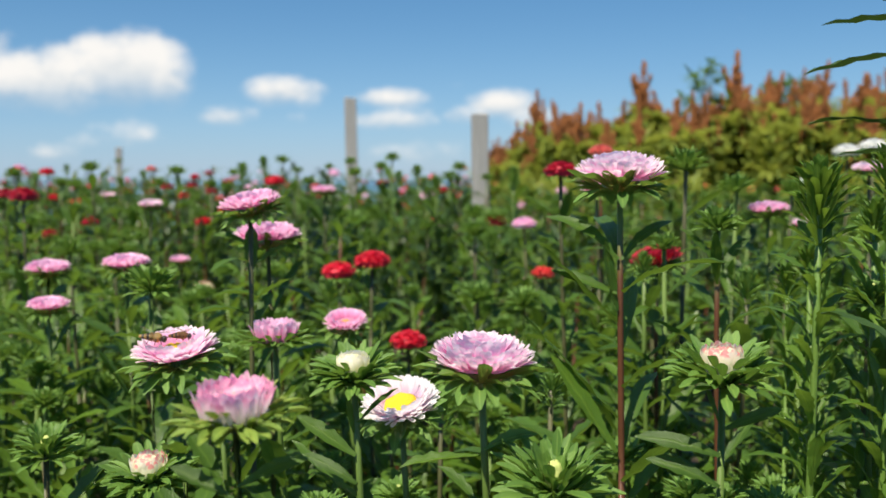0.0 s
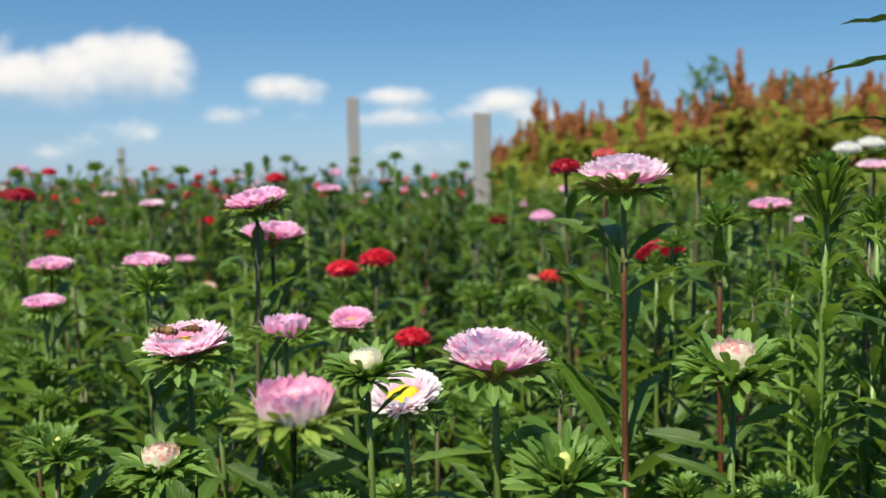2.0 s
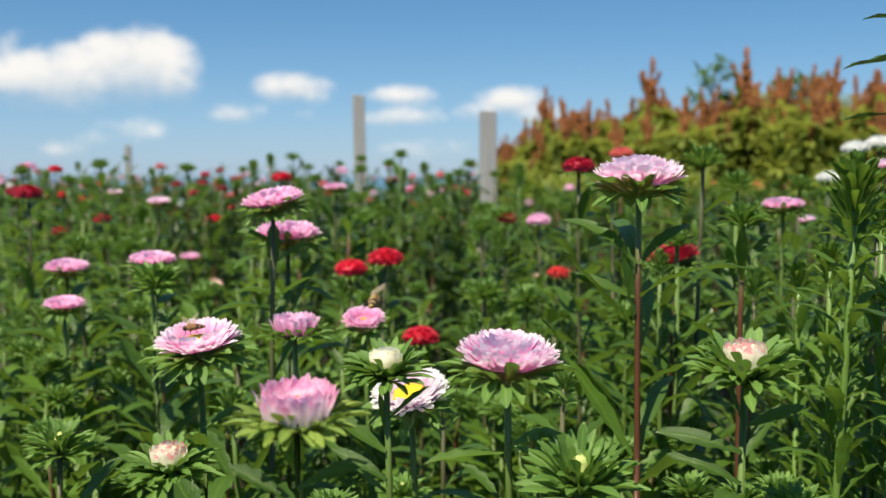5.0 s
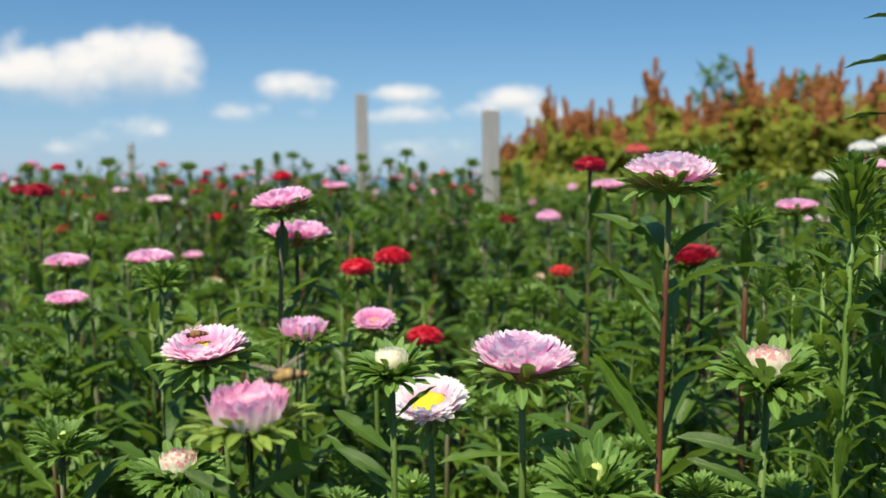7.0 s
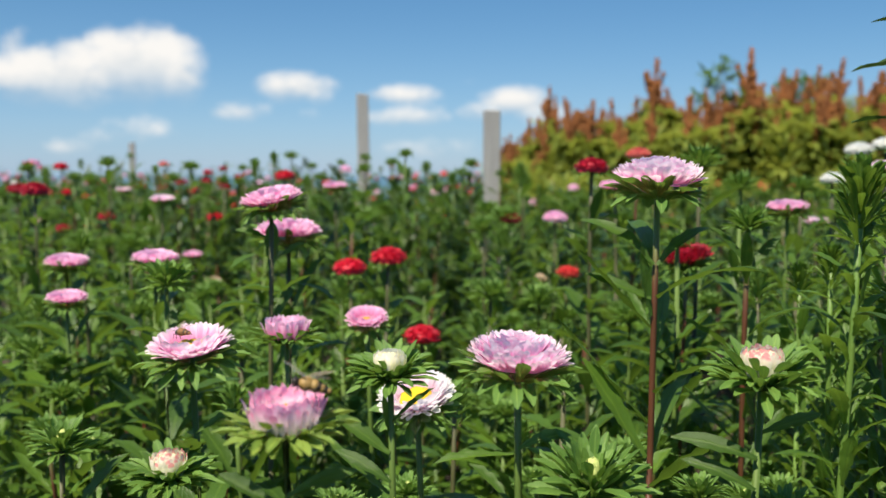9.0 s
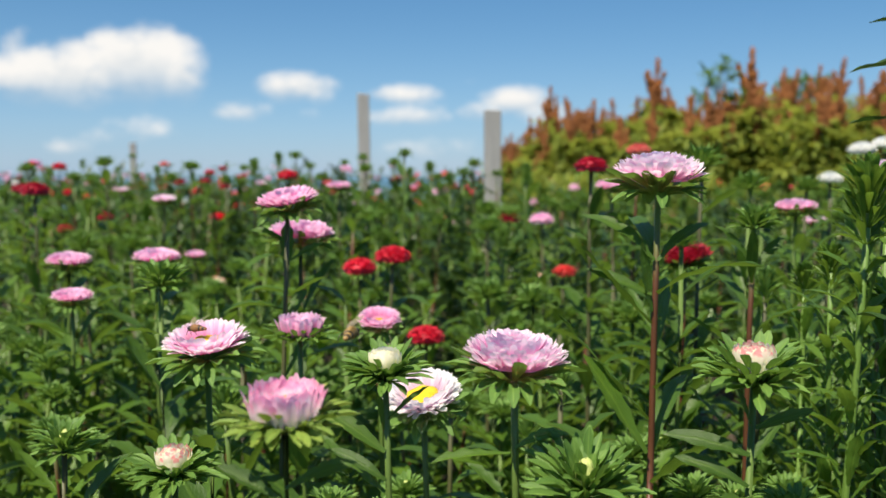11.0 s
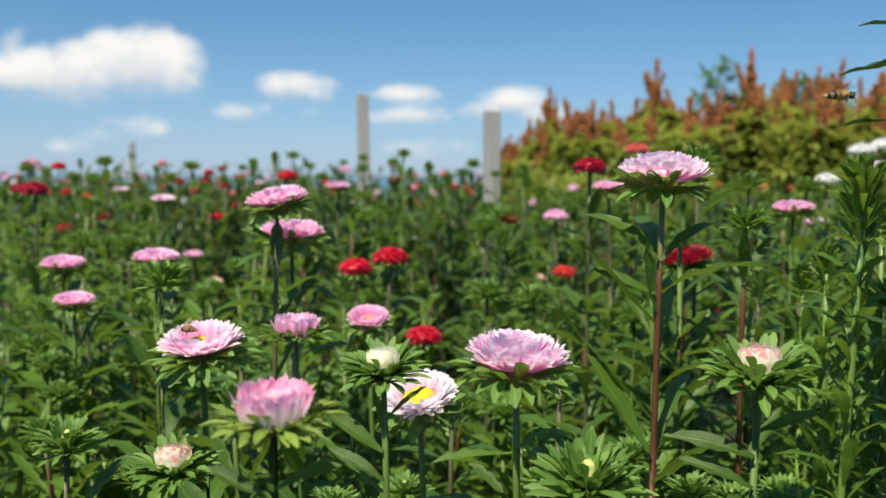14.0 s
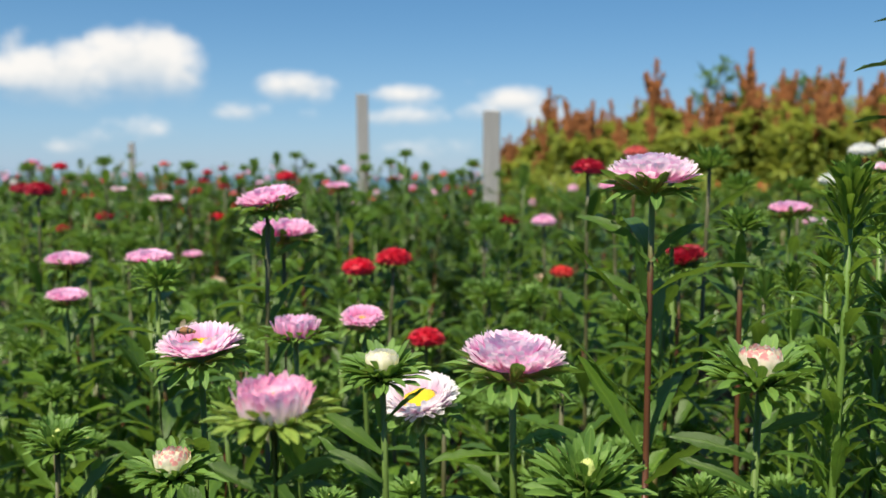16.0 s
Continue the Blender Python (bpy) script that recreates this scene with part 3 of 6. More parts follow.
red_n = aster(-0.1220, 1.0500, 0.5242, "pompon", 0.045, RED, "round bright red pompon aster", 24, leaves=30, low=.35, split=False, stem=STEM_DARK)
red_o = aster(-0.0779, 1.0000, 0.5422, "pompon", 0.046, RED, "round bright red pompon aster", 25, leaves=30, low=.35, split=False, stem=STEM_DARK)
red_p = aster(-0.0359, 0.9200, 0.4647, "pompon", 0.042, RED, "round bright red pompon aster", 26, leaves=30, low=.35, split=False, stem=STEM_DARK)
pink_q = aster(-0.2933, 0.8100, 0.5616, "disc", 0.046, PINK_DEEP, "pink aster among the leaves", 27, leaves=30, low=.35, split=False)
pink_r = aster(-0.4143, 0.8700, 0.5482, "disc", 0.046, PINK_DEEP, "pink aster among the leaves", 28, leaves=30, low=.35, split=False)
pink_s = aster(-0.3835, 0.8100, 0.5202, "disc", 0.041, PINK_DEEP, "pink aster among the leaves", 29, leaves=30, low=.35, split=False)
pink_x = aster(0.3352, 0.8600, 0.6103, "disc", 0.043, PINK_DEEP, "pink aster among the leaves", 30, leaves=30, low=.35, split=False)
crimson_t = aster(0.1262, 0.8500, 0.6500, "pompon", .036, CRIMSON, "dark crimson pompon aster", 31, leaves=34, low=.4, split=False, stem=STEM_DARK)
coral_u = aster(0.2176, 1.1000, 0.6636, "pompon", .034, CORAL, "coral red aster behind a pink one", 32, leaves=34, low=.4, split=False, stem=STEM_RED)
red_v = aster(0.1979, 0.7600, 0.5706, "dome", .048, CRIMSON, "crimson aster behind a green bud", 33, tilt=(4, -12), leaves=34, low=.4, split=False, stem=STEM_RED)
rosette_w = aster(0.1991, 0.6000, 0.6152, "rosette", .038, CREAM, "closed green aster bud on a red-brown stem", 34, core=PALE, stem=STEM_RED, leaves=20, leaf_set="lance", size=(.09, .05), spread=(35, 68), low=.35)
spire_y = aster(0.2290, 0.5000, 0.6334, "spire", 0.056, CREAM, "tall leafy aster shoot on a bright green stem", 35, core=PALE, stem=STEM_BRIGHT, leaf=LEAF_FRESH, leaves=84, bract=LEAF_FRESH, r=.0026, size=(.040, .030), spread=(40, 74), low=.30)
red_z = aster(0.1486, 1.2000, 0.5023, "pompon", 0.036, SCARLET, "ragged scarlet aster in the bed", 36, leaves=34, low=.4, split=False, stem=STEM_DARK)
pink_aa = aster(0.1421, 1.3000, 0.5727, "pompon", 0.04, PINK_DEEP, "small pink aster in the bed", 37, leaves=34, low=.4, split=False, stem=STEM_DARK)
red_ab = aster(0.0879, 1.4000, 0.5651, "pompon", 0.04, CRIMSON, "crimson aster in the bed", 38, leaves=34, low=.4, split=False, stem=STEM_DARK)
red_ac = aster(-0.3193, 1.6000, 0.6314, "pompon", 0.042, RED, "red aster above the bed", 39, leaves=34, low=.4, split=False, stem=STEM_DARK)
edge_shoot = aster(0.2484, 0.4200, 0.7365, "spire", .05, CREAM, "tall leafy shoot at the edge of the bed", 40, core=PALE, leaf=LEAF_SHADED, leaves=16, r=.0036, size=(.045, .05), leaf_set="lance")
breeze(aster(-1.050, 2.259, 0.646, "pompon", 0.042, RED, "bright red aster farther down the bed", 200, leaves=30, low=.35, split=False, stem=STEM_DARK))
breeze(aster(-0.569, 1.150, 0.615, "pompon", 0.042, CRIMSON, "dark crimson aster farther down the bed", 201, leaves=30, low=.35, split=False, stem=STEM_DARK))
breeze(aster(-0.485, 1.406, 0.594, "disc", 0.042, PINK, "pale pink aster farther down the bed", 202, leaves=30, low=.35, split=False, stem=STEM_DARK))
breeze(aster(-0.993, 2.259, 0.525, "pompon", 0.042, WHITE, "white aster farther down the bed", 203, leaves=30, low=.35, split=False, stem=STEM_DARK))
breeze(aster(-0.771, 1.860, 0.537, "pompon", 0.042, CRIMSON, "dark crimson aster farther down the bed", 204, leaves=30, low=.35, split=False, stem=STEM_DARK))
breeze(aster(-0.977, 2.108, 0.492, "pompon", 0.042, CRIMSON, "dark crimson aster farther down the bed", 205, leaves=30, low=.35, split=False, stem=STEM_DARK))
breeze(aster(-0.554, 1.977, 0.530, "pompon", 0.042, RED, "bright red aster farther down the bed", 206, leaves=30, low=.35, split=False, stem=STEM_DARK))
breeze(aster(-0.195, 1.406, 0.617, "disc", 0.042, PINK_DEEP, "rose pink aster farther down the bed", 207, leaves=30, low=.35, split=False, stem=STEM_DARK))
breeze(aster(-0.516, 1.665, 0.475, "disc", 0.042, PINK_DEEP, "rose pink aster farther down the bed", 208, leaves=30, low=.35, split=False, stem=STEM_DARK))
breeze(aster(-0.843, 2.108, 0.407, "disc", 0.042, PINK, "pale pink aster farther down the bed", 209, leaves=30, low=.35, split=False, stem=STEM_DARK))
breeze(aster(-0.475, 1.665, 0.419, "pompon", 0.042, BLUSH, "peach pink aster farther down the bed", 210, leaves=30, low=.35, split=False, stem=STEM_DARK))
breeze(aster(-0.187, 2.636, 0.610, "pompon", 0.042, CRIMSON, "dark crimson aster farther down the bed", 211, leaves=30, low=.35, split=False, stem=STEM_DARK))
breeze(aster(-0.004, 2.636, 0.588, "pompon", 0.042, CRIMSON, "dark crimson aster farther down the bed", 212, leaves=30, low=.35, split=False, stem=STEM_DARK))
breeze(aster(-1.051, 2.433, 0.560, "pompon", 0.042, SCARLET, "scarlet aster farther down the bed", 213, leaves=30, low=.35, split=False, stem=STEM_DARK))
breeze(aster(-0.408, 3.163, 0.360, "disc", 0.042, PINK, "pale pink aster farther down the bed", 214, leaves=30, low=.35, split=False, stem=STEM_DARK))
breeze(aster(-0.239, 2.433, 0.500, "pompon", 0.042, CREAM, "cream aster farther down the bed", 215, leaves=30, low=.35, split=False, stem=STEM_DARK))
breeze(aster(-0.620, 2.433, 0.535, "pompon", 0.042, SCARLET, "scarlet aster farther down the bed", 216, leaves=30, low=.35, split=False, stem=STEM_DARK))
breeze(aster(-0.888, 2.259, 0.586, "disc", 0.042, PINK, "pale pink aster farther down the bed", 217, leaves=30, low=.35, split=False, stem=STEM_DARK))
breeze(aster(-0.843, 2.875, 0.598, "pompon", 0.042, CRIMSON, "dark crimson aster farther down the bed", 218, leaves=30, low=.35, split=False, stem=STEM_DARK))
breeze(aster(-0.800, 2.636, 0.571, "pompon", 0.042, RED, "bright red aster farther down the bed", 219, leaves=30, low=.35, split=False, stem=STEM_DARK))
breeze(aster(-0.777, 2.875, 0.579, "pompon", 0.042, CRIMSON, "dark crimson aster farther down the bed", 220, leaves=30, low=.35, split=False, stem=STEM_DARK))
breeze(aster(-1.082, 3.163, 0.656, "pompon", 0.042, CORAL, "coral aster farther down the bed", 221, leaves=30, low=.35, split=False, stem=STEM_DARK))
breeze(aster(-0.801, 3.163, 0.609, "pompon", 0.042, CRIMSON, "dark crimson aster farther down the bed", 222, leaves=30, low=.35, split=False, stem=STEM_DARK))
breeze(aster(-0.818, 3.400, 0.624, "disc", 0.041, PINK_DEEP, "rose pink aster farther down the bed", 223, leaves=30, low=.35, split=False, stem=STEM_DARK))
breeze(aster(-1.063, 2.875, 0.580, "pompon", 0.042, CRIMSON, "dark crimson aster farther down the bed", 224, leaves=30, low=.35, split=False, stem=STEM_DARK))
breeze(aster(-0.932, 2.875, 0.494, "pompon", 0.042, RED, "bright red aster farther down the bed", 225, leaves=30, low=.35, split=False, stem=STEM_DARK))
breeze(aster(-0.033, 3.163, 0.459, "pompon", 0.042, SCARLET, "scarlet aster farther down the bed", 226, leaves=30, low=.35, split=False, stem=STEM_DARK))
breeze(aster(-0.416, 2.875, 0.238, "pompon", 0.042, CREAM, "cream aster farther down the bed", 227, leaves=30, low=.35, split=False, stem=STEM_DARK))
breeze(aster(0.230, 2.259, 0.354, "pompon", 0.042, BLUSH, "peach pink aster farther down the bed", 228, leaves=30, low=.35, split=False, stem=STEM_DARK))
breeze(aster(0.064, 2.259, 0.427, "pompon", 0.042, CREAM, "cream aster farther down the bed", 229, leaves=30, low=.35, split=False, stem=STEM_DARK))
breeze(aster(0.139, 2.259, 0.466, "pompon", 0.042, CREAM, "cream aster farther down the bed", 230, leaves=30, low=.35, split=False, stem=STEM_DARK))
breeze(aster(0.527, 1.054, 0.651, "disc", 0.042, PINK, "pale pink aster farther down the bed", 231, leaves=30, low=.35, split=False, stem=STEM_DARK))
breeze(aster(0.595, 1.406, 0.562, "disc", 0.042, PINK, "pale pink aster farther down the bed", 232, leaves=30, low=.35, split=False, stem=STEM_DARK))
breeze(aster(-1.143, 2.259, 0.487, "pompon", 0.042, WHITE, "white aster farther down the bed", 233, leaves=30, low=.35, split=False, stem=STEM_DARK))
breeze(aster(-1.021, 2.108, 0.515, "disc", 0.042, PINK, "pale pink aster farther down the bed", 234, leaves=30, low=.35, split=False, stem=STEM_DARK))
breeze(aster(0.194, 1.054, 0.626, "disc", 0.042, PINK_DEEP, "rose pink aster farther down the bed", 235, leaves=30, low=.35, split=False, stem=STEM_DARK))
breeze(aster(0.078, 3.400, 0.658, "pompon", 0.041, CORAL, "coral aster farther down the bed", 236, leaves=30, low=.35, split=False, stem=STEM_DARK))
breeze(aster(-0.642, 3.400, 0.289, "pompon", 0.041, WHITE, "white aster farther down the bed", 237, leaves=30, low=.35, split=False, stem=STEM_DARK))
breeze(aster(0.596, 1.265, 0.676, "pompon", 0.042, WHITE, "white aster farther down the bed", 238, leaves=30, low=.35, split=False, stem=STEM_DARK))
breeze(aster(0.640, 1.280, 0.684, "pompon", 0.042, WHITE, "white aster farther down the bed", 251, leaves=30, low=.35, split=False, stem=STEM_DARK))
breeze(aster(0.524, 1.200, 0.634, "pompon", 0.036, WHITE, "white aster farther down the bed", 252, leaves=30, low=.35, split=False, stem=STEM_DARK))
breeze(aster(-0.811, 1.581, 0.605, "pompon", 0.042, CRIMSON, "dark crimson aster farther down the bed", 239, leaves=30, low=.35, split=False, stem=STEM_DARK))
breeze(aster(-1.110, 2.433, 0.572, "pompon", 0.042, RED, "bright red aster farther down the bed", 240, leaves=30, low=.35, split=False, stem=STEM_DARK))
breeze(aster(-1.392, 2.875, 0.491, "disc", 0.042, PINK, "pale pink aster farther down the bed", 241, leaves=30, low=.35, split=False, stem=STEM_DARK))
breeze(aster(-1.137, 2.636, 0.460, "pompon", 0.042, RED, "bright red aster farther down the bed", 242, leaves=30, low=.35, split=False, stem=STEM_DARK))
breeze(aster(-0.851, 2.636, 0.599, "pompon", 0.042, CRIMSON, "dark crimson aster farther down the bed", 243, leaves=30, low=.35, split=False, stem=STEM_DARK))
breeze(aster(-0.928, 3.400, 0.640, "pompon", 0.041, CRIMSON, "dark crimson aster farther down the bed", 244, leaves=30, low=.35, split=False, stem=STEM_DARK))
breeze(aster(-0.916, 3.163, 0.626, "pompon", 0.042, RED, "bright red aster farther down the bed", 245, leaves=30, low=.35, split=False, stem=STEM_DARK))
breeze(aster(-0.824, 3.163, 0.547, "pompon", 0.042, CORAL, "coral aster farther down the bed", 246, leaves=30, low=.35, split=False, stem=STEM_DARK))
breeze(aster(-0.662, 2.875, 0.594, "disc", 0.042, PINK, "pale pink aster farther down the bed", 247, leaves=30, low=.35, split=False, stem=STEM_DARK))
breeze(aster(-0.519, 3.163, 0.556, "pompon", 0.042, RED, "bright red aster farther down the bed", 248, leaves=30, low=.35, split=False, stem=STEM_DARK))
breeze(aster(-1.029, 2.875, 0.471, "disc", 0.042, PINK, "pale pink aster farther down the bed", 249, leaves=30, low=.35, split=False, stem=STEM_DARK))
breeze(aster(-1.441, 2.875, 0.653, "pompon", 0.042, RED, "bright red aster farther down the bed", 250, leaves=30, low=.35, split=False, stem=STEM_DARK))
breeze(aster(-0.358, 1.900, 0.675, "rosette", 0.038, CREAM, "closed green aster head on a leafy stem", 300, core=PALE, leaves=30, split=False, stem=STEM))
breeze(aster(-0.377, 1.800, 0.665, "spire", 0.038, CREAM, "closed green aster head on a leafy stem", 301, core=PALE, leaves=30, split=False, stem=STEM_DARK))
breeze(aster(-0.098, 1.700, 0.677, "rosette", 0.036, CREAM, "closed green aster head on a leafy stem", 302, core=PALE, leaves=30, split=False, stem=STEM))
breeze(aster(-0.213, 2.000, 0.672, "rosette", 0.035, CREAM, "closed green aster head on a leafy stem", 303, core=PALE, leaves=30, split=False, stem=STEM_DARK))
breeze(aster(-0.057, 1.700, 0.646, "spire", 0.038, CREAM, "closed green aster head on a leafy stem", 304, core=PALE, leaves=30, split=False, stem=STEM))
breeze(aster(-0.370, 2.200, 0.653, "rosette", 0.032, CREAM, "closed green aster head on a leafy stem", 305, core=PALE, leaves=30, split=False, stem=STEM_DARK))
breeze(aster(-1.141, 3.000, 0.686, "rosette", 0.032, CREAM, "closed green aster head on a leafy stem", 306, core=PALE, leaves=30, split=False, stem=STEM))
breeze(aster(-1.143, 2.600, 0.656, "spire", 0.035, CREAM, "closed green aster head on a leafy stem", 307, core=PALE, leaves=30, split=False, stem=STEM_DARK))
breeze(aster(0.015, 1.800, 0.638, "rosette", 0.041, CREAM, "closed green aster head on a leafy stem", 308, core=PALE, leaves=30, split=False, stem=STEM))
breeze(aster(-0.567, 2.300, 0.646, "rosette", 0.034, CREAM, "closed green aster head on a leafy stem", 309, core=PALE, leaves=30, split=False, stem=STEM_DARK))
breeze(aster(0.117, 1.500, 0.641, "spire", 0.040, CREAM, "closed green aster head on a leafy stem", 310, core=PALE, leaves=30, split=False, stem=STEM))
breeze(aster(0.227, 0.780, 0.658, "rosette", 0.044, CREAM, "closed green aster head on a leafy stem", 311, core=PALE, leaves=30, split=False, stem=STEM_DARK))
breeze(aster(0.288, 0.850, 0.636, "rosette", 0.040, CREAM, "closed green aster head on a leafy stem", 312, core=PALE, leaves=30, split=False, stem=STEM))
breeze(aster(0.254, 0.700, 0.551, "spire", 0.040, CREAM, "closed green aster head on a leafy stem", 313, core=PALE, leaves=30, split="leaves", stem=STEM_DARK))
breeze(aster(-0.229, 0.660, 0.563, "rosette", 0.048, CREAM, "closed green aster head on a leafy stem", 314, core=PALE, leaves=30, split="leaves", stem=STEM))
breeze(aster(-0.439, 1.000, 0.559, "rosette", 0.046, CREAM, "closed green aster head on a leafy stem", 315, core=PALE, leaves=30, split=False, stem=STEM_DARK))
breeze(aster(0.169, 0.700, 0.571, "spire", 0.028, CREAM, "closed green aster head on a leafy stem", 316, core=PALE, leaves=30, split="leaves", stem=STEM))
breeze(aster(0.312, 0.620, 0.609, "rosette", 0.037, CREAM, "closed green aster head on a leafy stem", 317, core=PALE, leaves=30, split="leaves", stem=STEM_DARK))
breeze(aster(0.183, 0.700, 0.590, "rosette", 0.029, CREAM, "closed green aster head on a leafy stem", 318, core=PALE, leaves=30, split="leaves", stem=STEM))
breeze(aster(0.080, 0.600, 0.493, "spire", 0.028, CREAM, "closed green aster head on a leafy stem", 319, core=PALE, leaves=30, split="leaves", stem=STEM_DARK))
breeze(aster(0.284, 0.550, 0.569, "rosette", 0.040, CREAM, "closed green aster head on a leafy stem", 320, core=PALE, leaves=30, split="leaves", stem=STEM))
breeze(aster(0.405, 1.000, 0.630, "rosette", 0.040, CREAM, "closed green aster head on a leafy stem", 321, core=PALE, leaves=30, split=False, stem=STEM_DARK))
breeze(aster(-0.133, 1.000, 0.505, "spire", 0.040, CREAM, "closed green aster head on a leafy stem", 322, core=PALE, leaves=30, split=False, stem=STEM))
breeze(aster(0.040, 0.950, 0.511, "rosette", 0.050, CREAM, "closed green aster head on a leafy stem", 323, core=PALE, leaves=30, split=False, stem=STEM_DARK))
breeze(aster(0.086, 0.900, 0.513, "rosette", 0.048, CREAM, "closed green aster head on a leafy stem", 324, core=PALE, leaves=30, split=False, stem=STEM))
breeze(aster(-0.003, 0.620, 0.475, "spire", 0.037, CREAM, "closed green aster head on a leafy stem", 325, core=PALE, leaves=30, split="leaves", stem=STEM_DARK))
breeze(aster(0.168, 0.800, 0.511, "rosette", 0.042, CREAM, "closed green aster head on a leafy stem", 326, core=PALE, leaves=30, split=False, stem=STEM))
breeze(aster(-0.463, 1.200, 0.541, "rosette", 0.048, CREAM, "closed green aster head on a leafy stem", 327, core=PALE, leaves=30, split=False, stem=STEM_DARK))
breeze(aster(-0.128, 1.400, 0.540, "spire", 0.037, CREAM, "closed green aster head on a leafy stem", 328, core=PALE, leaves=30, split=False, stem=STEM))
breeze(aster(0.057, 1.500, 0.576, "rosette", 0.060, CREAM, "closed green aster head on a leafy stem", 329, core=PALE, leaves=30, split=False, stem=STEM_DARK))
breeze(aster(0.084, 1.400, 0.570, "rosette", 0.058, CREAM, "closed green aster head on a leafy stem", 330, core=PALE, leaves=30, split=False, stem=STEM))
breeze(aster(-0.199, 1.900, 0.572, "spire", 0.053, CREAM, "closed green aster head on a leafy stem", 331, core=PALE, leaves=30, split=False, stem=STEM_DARK))
breeze(aster(-0.150, 1.700, 0.569, "rosette", 0.052, CREAM, "closed green aster head on a leafy stem", 332, core=PALE, leaves=30, split=False, stem=STEM))
breeze(aster(0.043, 1.200, 0.568, "rosette", 0.053, CREAM, "closed green aster head on a leafy stem", 333, core=PALE, leaves=30, split=False, stem=STEM_DARK))
breeze(aster(0.070, 1.250, 0.543, "spire", 0.050, CREAM, "closed green aster head on a leafy stem", 334, core=PALE, leaves=30, split=False, stem=STEM))
breeze(aster(0.084, 1.700, 0.559, "rosette", 0.056, CREAM, "closed green aster head on a leafy stem", 335, core=PALE, leaves=30, split=False, stem=STEM_DARK))
breeze(aster(-0.157, 1.600, 0.562, "rosette", 0.053, CREAM, "closed green aster head on a leafy stem", 336, core=PALE, leaves=30, split=False, stem=STEM))
breeze(aster(0.282, 0.560, 0.618, "spire", 0.033, CREAM, "tall leafy aster shoot on a bright green stem", 400, core=PALE, leaves=64, stem=STEM_BRIGHT, leaf=LEAF_FRESH, bract=LEAF_FRESH, r=.0023, size=(.042, .032), spread=(40, 74), low=.35, split="leaves"))
breeze(aster(0.264, 0.600, 0.582, "spire", 0.036, CREAM, "tall leafy aster shoot on a bright green stem", 401, core=PALE, leaves=64, stem=STEM_BRIGHT, leaf=LEAF_FRESH, bract=LEAF_FRESH, r=.0023, size=(.042, .032), spread=(40, 74), low=.35, split="leaves"))
breeze(aster(0.260, 0.640, 0.565, "spire", 0.034, CREAM, "tall leafy aster shoot on a bright green stem", 402, core=PALE, leaves=64, stem=STEM_BRIGHT, leaf=LEAF_FRESH, bract=LEAF_FRESH, r=.0023, size=(.042, .032), spread=(40, 74), low=.35, split="leaves"))
breeze(aster(0.276, 0.520, 0.650, "spire", 0.038, CREAM, "tall leafy aster shoot on a bright green stem", 403, core=PALE, leaves=64, stem=STEM_BRIGHT, leaf=LEAF_FRESH, bract=LEAF_FRESH, r=.0023, size=(.042, .032), spread=(40, 74), low=.35, split="leaves"))
# edge leaves in the darkened green, standing in for their shaded undersides
part("leaf", shapes_in("lance", LEAF_SHADED)[0], edge_shoot, Matrix.Translation((0, 0, 0.7055)) @ out_from(radians(90), radians(-4), .003, 0, 0.0614))
part("leaf", shapes_in("lance", LEAF_SHADED)[0], edge_shoot, Matrix.Translation((0, 0, 0.7290)) @ out_from(radians(90), radians(10), .003, 0, 0.0558))
part("leaf", shapes_in("lance", LEAF_SHADED)[0], edge_shoot, Matrix.Translation((0, 0, 0.7205)) @ out_from(radians(90), radians(4), .003, 0, 0.0524))
part("leaf", shapes_in("lance", LEAF_SHADED)[0], edge_shoot, Matrix.Translation((0, 0, 0.6575)) @ out_from(radians(90), radians(4), .003, 0, 0.0432))
part("leaf", shapes_in("leaf", LEAF_FRESH)[0], pink_a, Matrix.Translation((0.0002, -0.0020, 0.5038)) @ out_from(radians(110), radians(5.0), .001, 0, 0.0448, 0.0230, -0.35))
part("leaf", shapes_in("leaf", BRACT)[2], pink_a, Matrix.Translation((0.0004, -0.0020, 0.5068)) @ out_from(radians(-105), radians(35.9), .001, 0, 0.0299, 0.0269, 0.75))
part("leaf", shapes_in("lance", LEAF)[2], pink_b, Matrix.Translation((-0.0008, -0.0020, 0.5926)) @ out_from(radians(90), radians(55.2), .001, 0, 0.0528, 0.0581, -0.75))
part("leaf", shapes_in("lance", LEAF)[2], pink_b, Matrix.Translation((0.0003, -0.0020, 0.5926)) @ out_from(radians(-90), radians(56.4), .001, 0, 0.0441, 0.0441, 0.75))
part("leaf", shapes_in("lance", LEAF)[0], pink_b, Matrix.Translation((-0.0011, -0.0020, 0.5720)) @ out_from(radians(90), radians(24.1), .001, 0, 0.0431, 0.0431, -0.75))
part("leaf", shapes_in("leaf", LEAF_FRESH)[3], pink_b, Matrix.Translation((-0.0005, -0.0020, 0.4737)) @ out_from(radians(90), radians(57.6), .001, 0, 0.0734, 0.0550, -0.75))
part("leaf", shapes_in("lance", LEAF)[3], pink_b, Matrix.Translation((-0.0006, -0.0020, 0.5616)) @ out_from(radians(90), radians(77.0), .001, 0, 0.0449, 0.0584, -0.75))
part("leaf", shapes_in("lance", LEAF)[0], bud_e, Matrix.Translation((0.0010, -0.0020, 0.5012)) @ out_from(radians(90), radians(38.6), .001, 0, 0.0386, 0.0502, -0.75))
